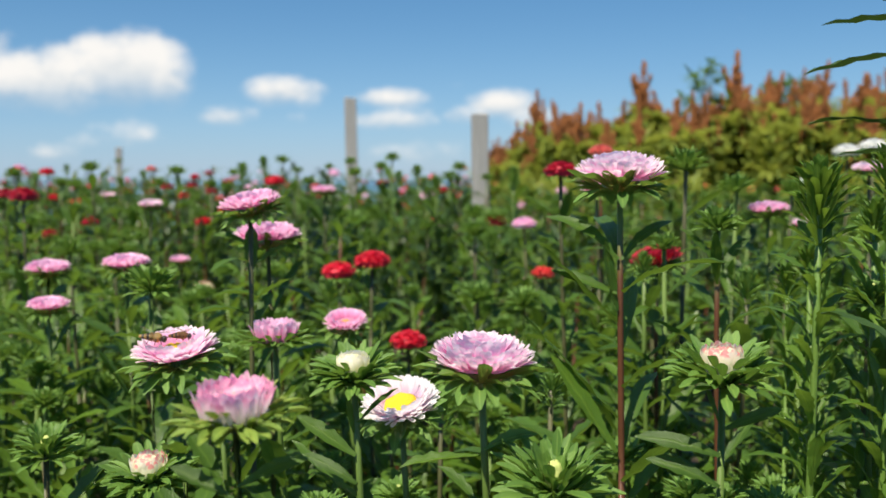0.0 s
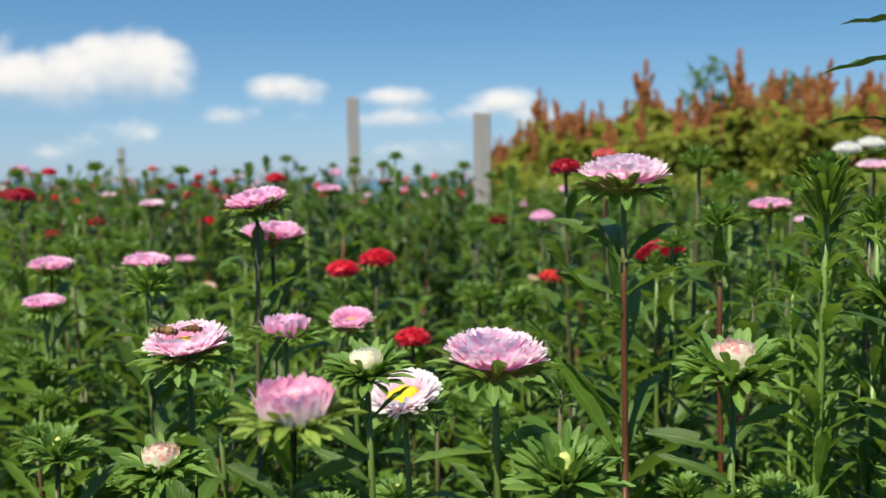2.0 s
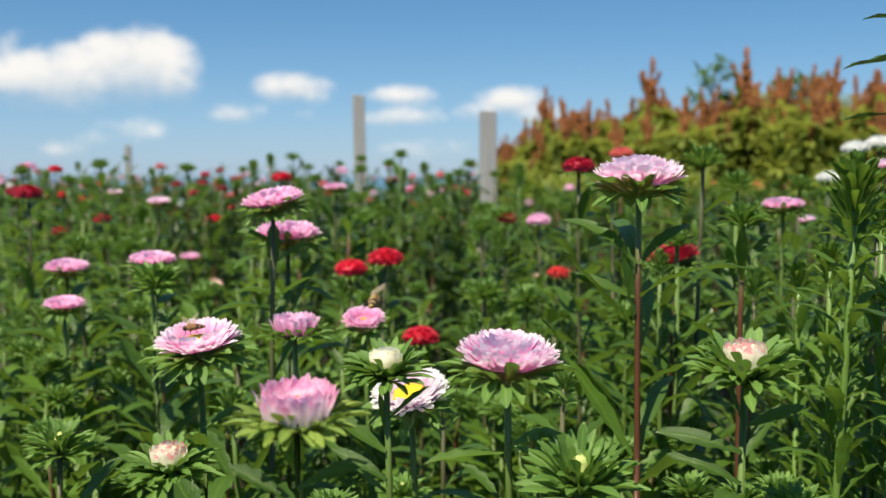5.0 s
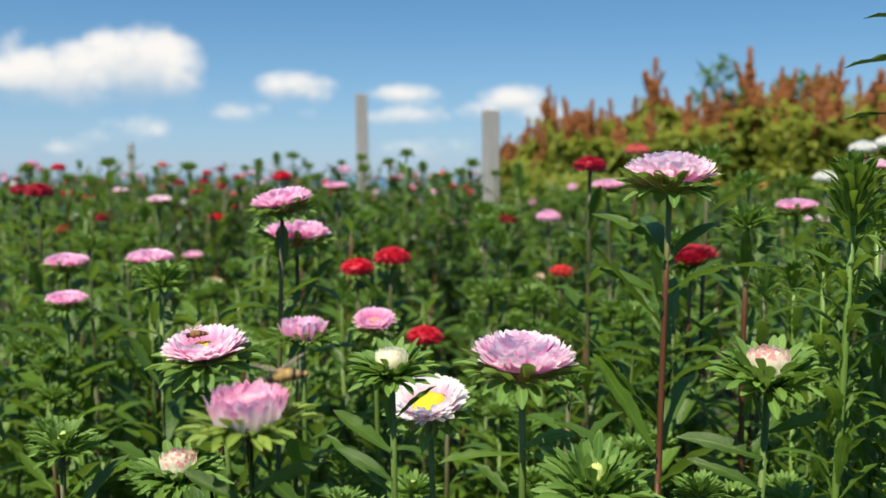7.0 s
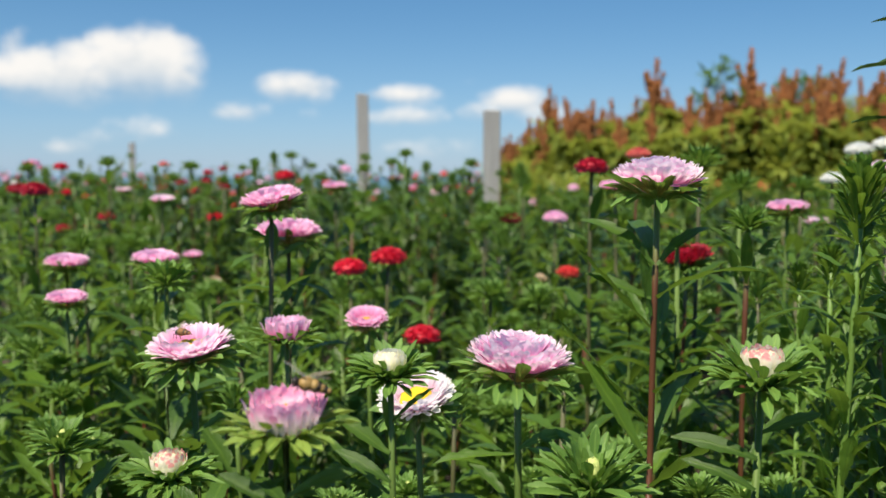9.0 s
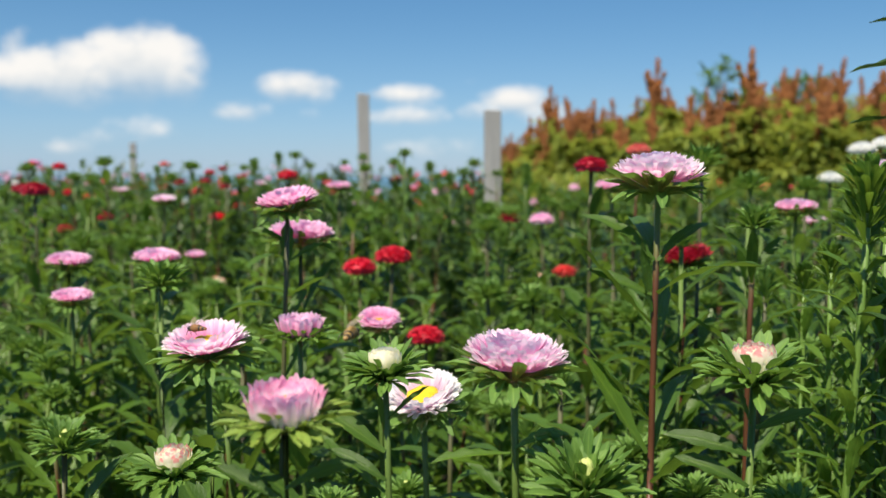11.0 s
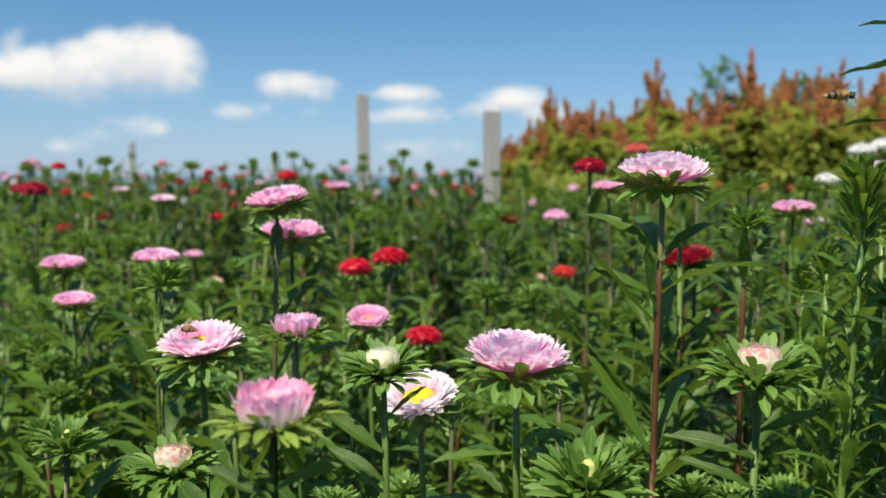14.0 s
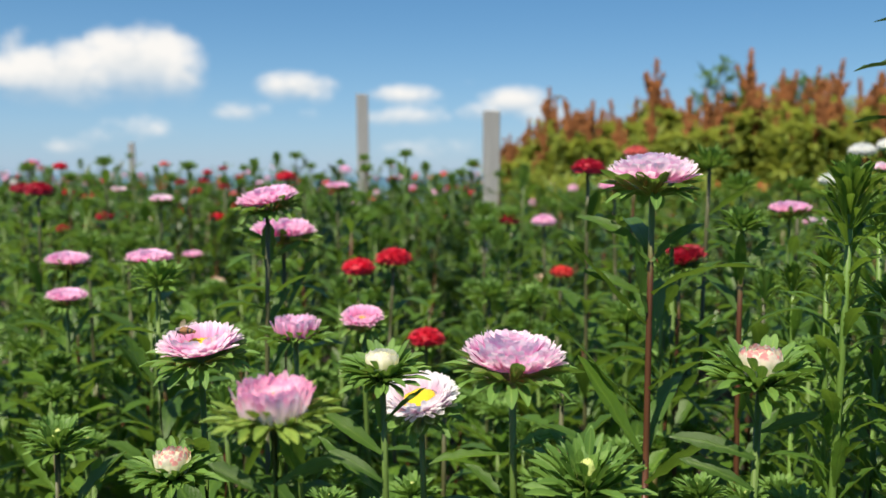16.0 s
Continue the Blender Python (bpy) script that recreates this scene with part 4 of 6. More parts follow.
part("leaf", shapes_in("lance", LEAF)[1], bud_e, Matrix.Translation((0.0012, -0.0020, 0.4857)) @ out_from(radians(90), radians(39.8), .001, 0, 0.0349, 0.0418, -0.75))
part("leaf", shapes_in("lance", LEAF)[0], bud_e, Matrix.Translation((0.0011, -0.0020, 0.5190)) @ out_from(radians(-115), radians(45.3), .001, 0, 0.0317, 0.0240, 0.75))
part("leaf", shapes_in("lance", LEAF)[3], bud_e, Matrix.Translation((0.0005, -0.0020, 0.5135)) @ out_from(radians(90), radians(80.3), .001, 0, 0.0213, 0.0256, -0.75))
part("leaf", shapes_in("lance", LEAF)[1], bud_h, Matrix.Translation((0.0002, -0.0020, 0.4992)) @ out_from(radians(90), radians(24.0), .001, 0, 0.0472, 0.0566, -0.75))
part("leaf", shapes_in("leaf", LEAF)[1], bud_h, Matrix.Translation((0.0005, -0.0020, 0.4820)) @ out_from(radians(90), radians(31.8), .001, 0, 0.0434, 0.0347, -0.75))
part("leaf", shapes_in("lance", LEAF)[0], bud_h, Matrix.Translation((0.0005, -0.0020, 0.5141)) @ out_from(radians(-90), radians(22.4), .001, 0, 0.0341, 0.0410, 0.75))
part("leaf", shapes_in("leaf", LEAF)[3], bud_h, Matrix.Translation((-0.0002, -0.0020, 0.5162)) @ out_from(radians(90), radians(68.0), .001, 0, 0.0229, 0.0183, -0.75))
part("leaf", shapes_in("lance", LEAF)[1], rosette_w, Matrix.Translation((-0.0002, -0.0020, 0.5823)) @ out_from(radians(90), radians(63.4), .001, 0, 0.0390, 0.0468, -0.75))
part("leaf", shapes_in("lance", LEAF)[1], rosette_w, Matrix.Translation((0.0001, -0.0020, 0.5783)) @ out_from(radians(-90), radians(60.9), .001, 0, 0.0389, 0.0467, 0.75))
part("leaf", shapes_in("leaf", LEAF)[1], pink_c, Matrix.Translation((0.0008, -0.0020, 0.5193)) @ out_from(radians(90), radians(25.8), .001, 0, 0.0295, 0.0206, -0.75))
part("leaf", shapes_in("leaf", LEAF)[0], pink_c, Matrix.Translation((0.0011, -0.0020, 0.4950)) @ out_from(radians(-90), radians(32.8), .001, 0, 0.0305, 0.0214, 0.75))
part("leaf", shapes_in("leaf", LEAF)[1], pink_d, Matrix.Translation((-0.0009, -0.0020, 0.5245)) @ out_from(radians(-90), radians(30.6), .001, 0, 0.0315, 0.0252, 0.75))
part("leaf", shapes_in("leaf", LEAF)[0], pink_d, Matrix.Translation((-0.0009, -0.0020, 0.5198)) @ out_from(radians(90), radians(32.9), .001, 0, 0.0298, 0.0238, -0.75))
part("leaf", shapes_in("leaf", LEAF)[1], pink_j, Matrix.Translation((-0.0003, -0.0020, 0.5945)) @ out_from(radians(90), radians(26.2), .001, 0, 0.0316, 0.0221, -0.75))
part("leaf", shapes_in("leaf", LEAF)[0], pink_j, Matrix.Translation((-0.0004, -0.0020, 0.5770)) @ out_from(radians(-90), radians(34.2), .001, 0, 0.0330, 0.0231, 0.75))


# ---- tall closed heads against the skyline ----
def skyline_asters():
    rng = random.Random(14)
    for i in range(24):
        y = rng.uniform(1.5, 2.5)
        x = y * (-.52 + .61 * (i + rng.uniform(.2, .8)) / 24)
        breeze(aster(x, y, rng.uniform(.61, .665), rng.choice(("rosette", "rosette", "spire")), rng.uniform(.034, .046), CREAM, "closed green aster head on a leafy stem", 500 + i,
                     core=PALE, leaves=36, low=.4, split=False, stem=rng.choice((STEM, STEM_DARK, STEM_RED)), leaf=rng.choice((LEAF, LEAF_SHADED))))


skyline_asters()


# ---- asters that fill the bed ----
FILL = (("rosette", .040, PALE, STEM), ("rosette", .044, PALE, STEM_DARK), ("rosette", .036, PALE, STEM_RED), ("spire", .040, PALE, STEM))


def scatter(rng, count, y0, y1, keep):
    """Spots in the bed between two distances, no two closer than keep."""
    spots, tries = [], 0
    while len(spots) < count and tries < count * 60:
        tries += 1
        y = math.sqrt(rng.uniform(y0 * y0, y1 * y1))
        x = rng.uniform(-.62, .62) * y
        if all((x - a) ** 2 + (y - b) ** 2 > keep * keep for a, b in spots):
            spots.append((x, y))
    return spots


def fill_bed():
    rng = random.Random(5)
    for count, y0, y1, low, high, keep, split in ((46, .47, .85, .40, .49, .045, "leaves"), (100, .82, 1.35, .43, .52, .05, False)):
        protos, used = [], set()
        for i, (kind, w, core, stem) in enumerate(FILL):
            protos.append(aster(0, 0, .5, kind, w, CREAM, "green leafy aster with a closed head in the bed", 700 + i, core=core, stem=stem, leaves=34,
                                size=(.085, .05), split=split, leaf=LEAF if i % 2 else LEAF_FRESH, group="leafy asters in the bed"))
        for n, (x, y) in enumerate(scatter(rng, count, y0, y1, keep)):
            i = n if n < 4 else rng.choices(range(4), (3, 1, 2, 3))[0]
            tall = min([rng.uniform(low, high)] + [h - .055 for a, b, h in blooms if math.hypot(x - a, y - b) < .13])
            m = pose(x, y, 0, rng.uniform(-5, 5), rng.uniform(-5, 5), rng.uniform(0, 360)) @ Matrix.Diagonal((1, 1, max(tall, .36) / .5, 1))
            swaying.append((put(protos[i], used, m), m))


fill_bed()


def middle_bed():
    """Leafy plants farther down the bed, grown into one another."""
    rng = random.Random(6)
    ps = []
    for n, (x, y) in enumerate(scatter(rng, 400, 1.3, 3.4, .055)):
        kind, w, _, stem = FILL[rng.choices(range(4), (3, 1, 3, 2))[0]]
        h = rng.uniform(.49, .59)
        at = pose(x, y, 0, rng.uniform(-4, 4), rng.uniform(-4, 4), rng.uniform(0, 360))
        pts = stem_line(h, .01, rng, 5)
        ps.append((tube(pts, [.0034, .0032, .003, .0028, .0026], 5), at, 2 + (stem is STEM_RED)))
        for z, a, e, L in leaf_poses(h, 34, rng, .3, .97, (.085, .05)):
            ps.append((MID_LEAF[rng.randrange(6)], at @ Matrix.Translation(at_height(pts, z)) @ out_from(a, e, .003, 0, L, L * rng.uniform(.75, 1.1)), (0, 5, 1, 5)[n % 4]))
        for k, m in head_pieces(kind, w / 2, n % 9)[1]:
            ps.append((MID_BRACT[k], at @ Matrix.Translation((0, 0, h)) @ m, 4))
    tagged(new("middle_asters", mesh_of("middle_asters", ps, [LEAF, LEAF_FRESH, STEM, STEM_RED, BRACT, LEAF_SHADED])), "dense leafy green asters with closed heads", "asters", kind="stuff")


middle_bed()


def far_bed():
    """The rest of the field, too far to tell plant from plant."""
    rng = random.Random(9)
    leafs, heads, spots = [], [], []
    for i in range(1700):
        y = math.sqrt(rng.uniform(3.1 ** 2, 9.8 ** 2))
        x = rng.uniform(-.64, .64) * y
        spots.append((x, y))
    for i in range(3600):
        x, y = rng.uniform(-7.5, 7.5), rng.uniform(-3.5, 9.8)
        if abs(x) > max(y, .4) * .62 and not -.55 < y < .35:
            spots.append((x, y))
    for i, (x, y) in enumerate(spots):
        h = rng.uniform(.38, .57)
        if rng.random() < .14:
            h += .09
        for k in range(16 if y > 3 and abs(x) < .64 * y else 9):
            z = h * rng.uniform(.35, 1)
            m = Matrix.Translation((x + rng.uniform(-.03, .03), y + rng.uniform(-.03, .03), z)) @ out_from(rng.random() * 6.28, radians(rng.uniform(15, 80)), .005, 0, rng.uniform(.05, .09))
            leafs.append((FAR_LEAF[k % 2], m, int(k % 3 > 0)))
        leafs.append((tube([(x, y, 0), (x, y, h)], [.004, .003], 3), I4, 0))
        if rng.random() < .25:
            heads.append((dome(.024, .017, 4, 8, .15, i), Matrix.Translation((x, y, h + .01)), rng.choices(range(4), (4, 3, 3, 1))[0]))
    tagged(new("far_flowers", mesh_of("far_flowers", heads, [CRIMSON, SCARLET, PINK_DEEP, WHITE])), "scattered red and pink blooms in the far bed", "flowers", kind="stuff")
    tagged(new("far_asters", mesh_of("far_asters", leafs, [LEAF, LEAF_SHADED])), "dense green aster plants filling the far bed", "asters", kind="stuff")


far_bed()


# ---- amaranth hedge ----
def amaranth(seed, tall):
    rng = random.Random(seed)
    root = new("amaranth_plant")
    tagged(root, "amaranth plant with rusty orange plumes and yellow-green leaves", "amaranth", "amaranth rows")
    pts = stem_line(tall, .03, rng)
    part("stem", mesh_of("stem", [(tube(pts, [.012 - .0007 * i for i in range(9)]), I4, 0)], [STEM]), root)
    ps = []
    for i in range(340):
        z = tall * rng.uniform(.12, 1.06)
        rad = .20 * (1.25 - z / tall)
        ps.append((FAR_LEAF[i % 2], Matrix.Translation(at_height(pts, z)) @ out_from(rng.random() * 6.28, radians(rng.uniform(-25, 50)), rng.uniform(.01, rad), 0, rng.uniform(.10, .20)), 0))
    tagged(part("foliage", mesh_of("foliage", ps, [AMARANTH]), root), kind="stuff")
    for j in range(0 if seed > 905 else rng.randint(1, 2)):
        main = j == 0
        base = Vector(pts[-1]) - Vector((0, 0, .12)) if main else at_height(pts, tall * rng.uniform(.6, .9)) + Vector((rng.uniform(-.16, .16), rng.uniform(-.16, .16), .12))
        L = rng.uniform(.34, .50) if main else rng.uniform(.16, .30)
        clumps = []
        spikes = [((0, 0, 0), (0, 0, 1), L, .030)]
        for i in range(5 if main else 3):
            a = rng.random() * 6.28
            spikes.append(((0, 0, L * rng.uniform(0, .45)), (.4 * math.cos(a), .4 * math.sin(a), .9), L * rng.uniform(.25, .5), .02))
        for q, way, ln, wide in spikes:
            for i in range(int(120 * ln)):
                f = rng.random()
                rr = wide * (1 - f) ** .6 + .004
                a = rng.random() * 6.28
                c = Vector(q) + Vector(way) * ln * f + Vector((rr * .7 * math.cos(a), rr * .7 * math.sin(a), 0))
                clumps.append((dome(.015, .022, 2, 5, .35, i, -1.2), Matrix.Translation(c) @ Matrix.Rotation(rng.uniform(-.7, .7), 4, "X") @ Matrix.Rotation(rng.uniform(-.7, .7), 4, "Y"), 0))
        clumps.append((tube([(0, 0, -.05), (0, 0, L)], [.006, .003], 5), I4, 0))
        part("plume", mesh_of("plume", clumps, [PLUME]), root, Matrix.Translation(base) @ pose(0, 0, 0, rng.uniform(-8, 8), rng.uniform(-8, 8)), "rusty orange flower plume" if main else "")
    return root


def amaranth_rows():
    rng = random.Random(21)
    protos = [amaranth(900 + i, 1.2) for i in range(9)]
    used = set()
    edge = ((.06, .030), (.077, .036), (.117, .076), (.157, .060), (.195, .075), (.233, .100), (.263, .085), (.307, .082), (.343, .112),
            (.37, .100), (.40, .096), (.44, .108), (.475, .095), (.495, .104), (.55, .10))
    spots = [(s + rng.uniform(-.004, .004), rng.uniform(5.3, 6.2), v) for s, v in edge]
    for i in range(160):
        s = rng.uniform(.05, .60)
        spots.append((s, rng.uniform(4.6, 7.2), np.interp(s, [a for a, b in edge], [b for a, b in edge]) * rng.uniform(.45, .97)))
    for i in range(50):
        spots.append((rng.uniform(.07, .62), rng.uniform(3.5, 4.6), rng.uniform(-.012, .022)))
    for i in range(60):
        spots.append((rng.uniform(.6, 1.5), rng.uniform(4.6, 7.2), rng.uniform(.04, .1)))
    for n, (s, y, v) in enumerate(spots):
        top = .65 + v * y
        k = rng.randrange(6) if n < len(edge) or rng.random() < .4 and y > 4.6 else rng.randrange(6, 9) if y < 4.6 else rng.randrange(9)
        m = pose(s * y, y, 0, rng.uniform(-4, 4), rng.uniform(-4, 4), rng.uniform(0, 360)) @ Matrix.Scale(top / 1.42, 4)
        put(protos[k], used, m)


amaranth_rows()


def sapling(x, y, h, seed):
    """A thin green sapling with a few open branches."""
    rng = random.Random(seed)
    root = new("sapling")
    root.matrix_basis = pose(x, y, 0)
    tagged(root, "thin green sapling with airy branches above the amaranth", "sapling")
    pts = stem_line(h, .05, rng)
    part("trunk", mesh_of("trunk", [(tube(pts, [.014 - .0012 * i for i in range(9)]), I4, 0)], [STEM_DARK]), root)
    ps = []
    for i in range(17):
        z, a = h * (.60 + .39 * i / 16), i * 2.4 + rng.uniform(-.4, .4)
        ln = .21 * (1.35 - z / h) + rng.uniform(0, .06)
        p = at_height(pts, z)
        q = p + Vector((ln * math.cos(a), ln * math.sin(a), ln * .7))
        part("branch", mesh_of("branch", [(tube([p, p.lerp(q, .5) + Vector((0, 0, -.01)), q], [.004, .003, .002], 5), I4, 0)], [STEM_DARK]), root)
        for k in range(15):
            ps.append((FAR_LEAF[k % 2], Matrix.Translation(p.lerp(q, rng.uniform(.35, 1.05))) @ out_from(rng.random() * 6.28, radians(rng.uniform(-30, 60)), .003, 0, rng.uniform(.05, .10)), 0))
    tagged(part("foliage", mesh_of("foliage", ps, [LEAF]), root), kind="stuff")


sapling(1.625, 5.340, 1.250, 77)


# ---- trees far behind ----
def far_tree(x, y, z, h, seed):
    rng = random.Random(seed)
    root = new("tree")
    root.matrix_basis = pose(x, y, z)
    tagged(root, "dark green tree far behind the amaranth", "tree", "distant trees")
    part("trunk", mesh_of("trunk", [(tube([(0, 0, 0), (.1, 0, h * .5), (0, .1, h * .9)], [h * .03, h * .022, h * .008], 7), I4, 0)], [BARK]), root)
    ps = []
    for i in range(9):
        a, zz = rng.random() * 6.28, h * rng.uniform(.35, .8)
        ps.append((tube([(0, 0, zz), (h * .2 * math.cos(a), h * .2 * math.sin(a), zz + h * .12)], [h * .01, h * .004], 5), I4, 0))
        part("limb", mesh_of("limb", ps[-1:], [BARK]), root)
    leaves = []
    for i in range(1500):
        zz = rng.uniform(.28, 1.0)
        rad = h * .30 * math.sqrt(max(.02, 1 - ((zz - .55) / .5) ** 2)) * (.7 + .5 * noise.noise((i * .37, seed, zz * 5)))
        a = rng.random() * 6.28
        r = rad * math.sqrt(rng.uniform(.3, 1))
        leaves.append((FAR_LEAF[i % 2], Matrix.Translation((r * math.cos(a), r * math.sin(a), h * zz)) @ out_from(rng.random() * 6.28, rng.uniform(-.6, .9), 0, 0, h * rng.uniform(.05, .09)), 0))
    tagged(part("crown", mesh_of("crown", leaves, [LEAF]), root), kind="stuff")


far_tree(16.0, 40, -4.7, 9.4, 1)
far_tree(20.6, 40, -4.7, 8.8, 2)
far_tree(22.8, 42, -5.0, 9.2, 3)


# ---- bees ----
def lump(rx, ry, rz, m, bump=0.03, seed=0):
    v, f, uv = dome(1, 1, 8, 12, bump, seed, -math.pi / 2 + .05)
    return (v, f, uv), m @ Matrix.Diagonal((rx, ry, rz, 1))


def bee(name, label, L, light, dark, spread):
    """An insect of length L along +x, feet at the origin."""
    root = new(name)
    tagged(root, label, "bee" if name == "honey_bee" else "hoverfly")
    z = .22 * L
    T = Matrix.Translation
    s, m = lump(.20 * L, .17 * L, .17 * L, T((.12 * L, 0, z)), .06, 1)
    part("thorax", mesh_of("thorax", [(s, m, 0)], [light]), root)
    for i in range(5):
        s, m = lump((.135 - .010 * i) * L, (.165 - .022 * i) * L, (.15 - .02 * i) * L, T((-.06 * L - .085 * L * i, 0, z - .012 * L * i)), .02, i)
        part("abdomen_segment", mesh_of("abdomen_segment", [(s, m, 0)], [light if i % 2 == 0 else dark]), root)
    s, m = lump(.10 * L, .13 * L, .12 * L, T((.36 * L, 0, z - .02 * L)), .03, 2)
    head = part("head", mesh_of("head", [(s, m, 0)], [dark]), root)
    for sd in (-1, 1):
        s, m = lump(.05 * L, .05 * L, .08 * L, T((.38 * L, sd * .09 * L, z)), .0, 2)
        part("eye", mesh_of("eye", [(s, m, 0)], [BEE_DARK]), head)
        part("antenna", mesh_of("antenna", [(tube([(.44 * L, sd * .04 * L, z + .03 * L), (.52 * L, sd * .08 * L, z + .09 * L), (.60 * L, sd * .12 * L, z + .05 * L)], [.008 * L] * 3, 4), I4, 0)], [dark]), head)
        for i, (px, qx) in enumerate(((.22, .36), (.12, .12), (.02, -.16))):
            part("leg", mesh_of("leg", [(tube([(px * L, sd * .1 * L, z - .08 * L), (.5 * (px + qx) * L, sd * .26 * L, z - .02 * L), (qx * L, sd * .30 * L, 0)], [.022 * L, .018 * L, .01 * L], 5), I4, 0)], [dark]), root)
        for i, (ln, sw, up) in enumerate(((.72, spread, 22), (.5, spread + 18, 14))):
            me = mesh_of("wing", [(blade(7, lambda s: .05 + .13 * math.sin(math.pi * min(1, s * .9 + .1)), .05, .1), I4, 0)], [WING])
            part("wing", me, root, T((.14 * L - .08 * L * i, sd * .08 * L, z + .13 * L)) @ pose(0, 0, 0, 0, 0, -sd * (90 - sw) + (0 if sd > 0 else 0)) @ pose(0, 0, 0, up) @ Matrix.Scale(ln * L, 4))
    return root


honey_bee = bee("honey_bee", "brown honey bee feeding on a pink aster", .0140, BEE_BROWN, BEE_DARK, -62)
hoverfly = bee("hoverfly", "black and amber striped insect that flies between flowers", .0172, BEE_AMBER, BEE_DARK, -20)


# ---- what the wind and the insects do ----
def sway(plant, rows):
    """Rows of seconds, lean in degrees and rise in millimetres, as poses of a plant on its base."""
    x, y, _ = plant.location
    return [(t, pose(x, y, up / 1000, 0, lean, 0)) for t, lean, up in rows]


def motions():
    walk(pink_a, sway(pink_a, ((0, -0.64, -1.0), (0.5, -0.12, -0.8), (1, 0.07, -0.4), (1.5, 0.00, 0.0), (2, -0.09, 0.2), (2.5, -0.19, -0.5), (3, -0.09, -0.8), (3.5, 0.15, -0.8), (4, 0.43, -0.8), (4.5, 0.44, -1.2), (5, 0.30, -1.5), (5.5, 0.31, -1.3), (6, 0.61, -1.1), (6.5, 1.03, -1.5), (7, 1.00, -2.3), (7.5, 0.77, -1.7), (8, 0.62, -1.6), (8.5, 0.57, -2.1), (9, 0.75, -2.1), (9.5, 0.96, -2.3), (10, 1.02, -2.3), (10.5, 0.85, -2.1), (11, 0.52, -1.7), (11.5, 0.17, -1.3), (12, -0.13, -1.3), (12.5, -0.06, -0.8), (13, 0.28, -0.7), (13.5, 0.48, -0.6), (14, 0.67, -1.5), (14.5, 0.62, -1.5), (15, 0.29, -1.6), (15.5, 0.25, -2.4), (16, 0.50, -1.9))))
    walk(pink_b, sway(pink_b, ((0, -0.65, 4.1), (0.5, -0.03, 1.7), (1, 0.35, 0.1), (1.5, 0.00, 0.0), (2, -0.59, 1.7), (2.5, -0.54, 3.8), (3, 0.14, 5.1), (3.5, 0.78, 5.1), (4, 0.86, 4.1), (4.5, 0.42, 1.8), (5, -0.09, 0.1), (5.5, -0.10, -0.2), (6, 0.50, 0.7), (6.5, 1.23, 1.9), (7, 1.41, 2.1), (7.5, 0.99, 1.9), (8, 0.38, 0.5), (8.5, 0.24, -0.9), (9, 0.73, -0.4), (9.5, 1.10, 1.9), (10, 1.32, 3.7), (10.5, 1.19, 3.6), (11, 0.71, 2.1), (11.5, 0.12, 0.9), (12, -0.23, 0.0), (12.5, -0.27, 2.7), (13, 0.20, 4.9), (13.5, 0.81, 4.5), (14, 1.00, 2.9), (14.5, 0.64, 0.9), (15, 0.22, 0.4), (15.5, 0.18, 0.9), (16, 0.47, 2.0))))
    walk(pink_c, sway(pink_c, ((0, -0.69, -3.9), (0.5, -0.53, -3.6), (1, -0.11, -1.3), (1.5, 0.00, 0.0), (2, -0.16, 0.0), (2.5, -0.45, -2.6), (3, -0.61, -5.8), (3.5, -0.57, -6.0), (4, -0.11, -3.4), (4.5, 0.33, -1.0), (5, 0.18, -0.5), (5.5, -0.30, -2.5), (6, -0.53, -5.2), (6.5, -0.17, -6.3), (7, 0.44, -5.6), (7.5, 0.92, -2.5), (8, 0.63, -1.9), (8.5, -0.06, -3.2), (9, -0.50, -4.9), (9.5, -0.32, -5.6), (10, 0.25, -5.5), (10.5, 0.63, -4.3), (11, 0.42, -2.6), (11.5, -0.14, -1.2), (12, -0.48, -2.3), (12.5, -0.31, -3.0), (13, 0.22, -3.0), (13.5, 0.41, -3.2), (14, 0.20, -3.2), (14.5, -0.16, -3.3), (15, -0.16, -3.3), (15.5, 0.02, -3.9), (16, 0.14, -4.2))))
    walk(pink_d, sway(pink_d, ((0, -2.04, 0.6), (0.5, -1.87, 0.2), (1, -1.09, -0.1), (1.5, 0.00, 0.0), (2, 0.22, -0.3), (2.5, -0.76, -1.8), (3, -2.12, -2.8), (3.5, -2.94, -3.3), (4, -2.37, -2.3), (4.5, -0.85, -1.6), (5, 0.16, -1.9), (5.5, -0.01, -3.0), (6, -1.05, -3.7), (6.5, -1.95, -3.3), (7, -1.94, -3.9), (7.5, -0.79, -2.9), (8, 0.34, -3.7), (8.5, 0.50, -5.6), (9, -0.41, -5.9), (9.5, -1.47, -4.0), (10, -1.82, -2.3), (10.5, -1.28, -1.8), (11, -0.47, -2.6), (11.5, -0.27, -3.2), (12, -0.91, -3.9), (12.5, -1.57, -2.6), (13, -1.75, -1.2), (13.5, -1.42, -1.4), (14, -0.88, -2.8), (14.5, -0.56, -4.5), (15, -0.75, -5.2), (15.5, -1.00, -3.4), (16, -0.87, -1.3))))
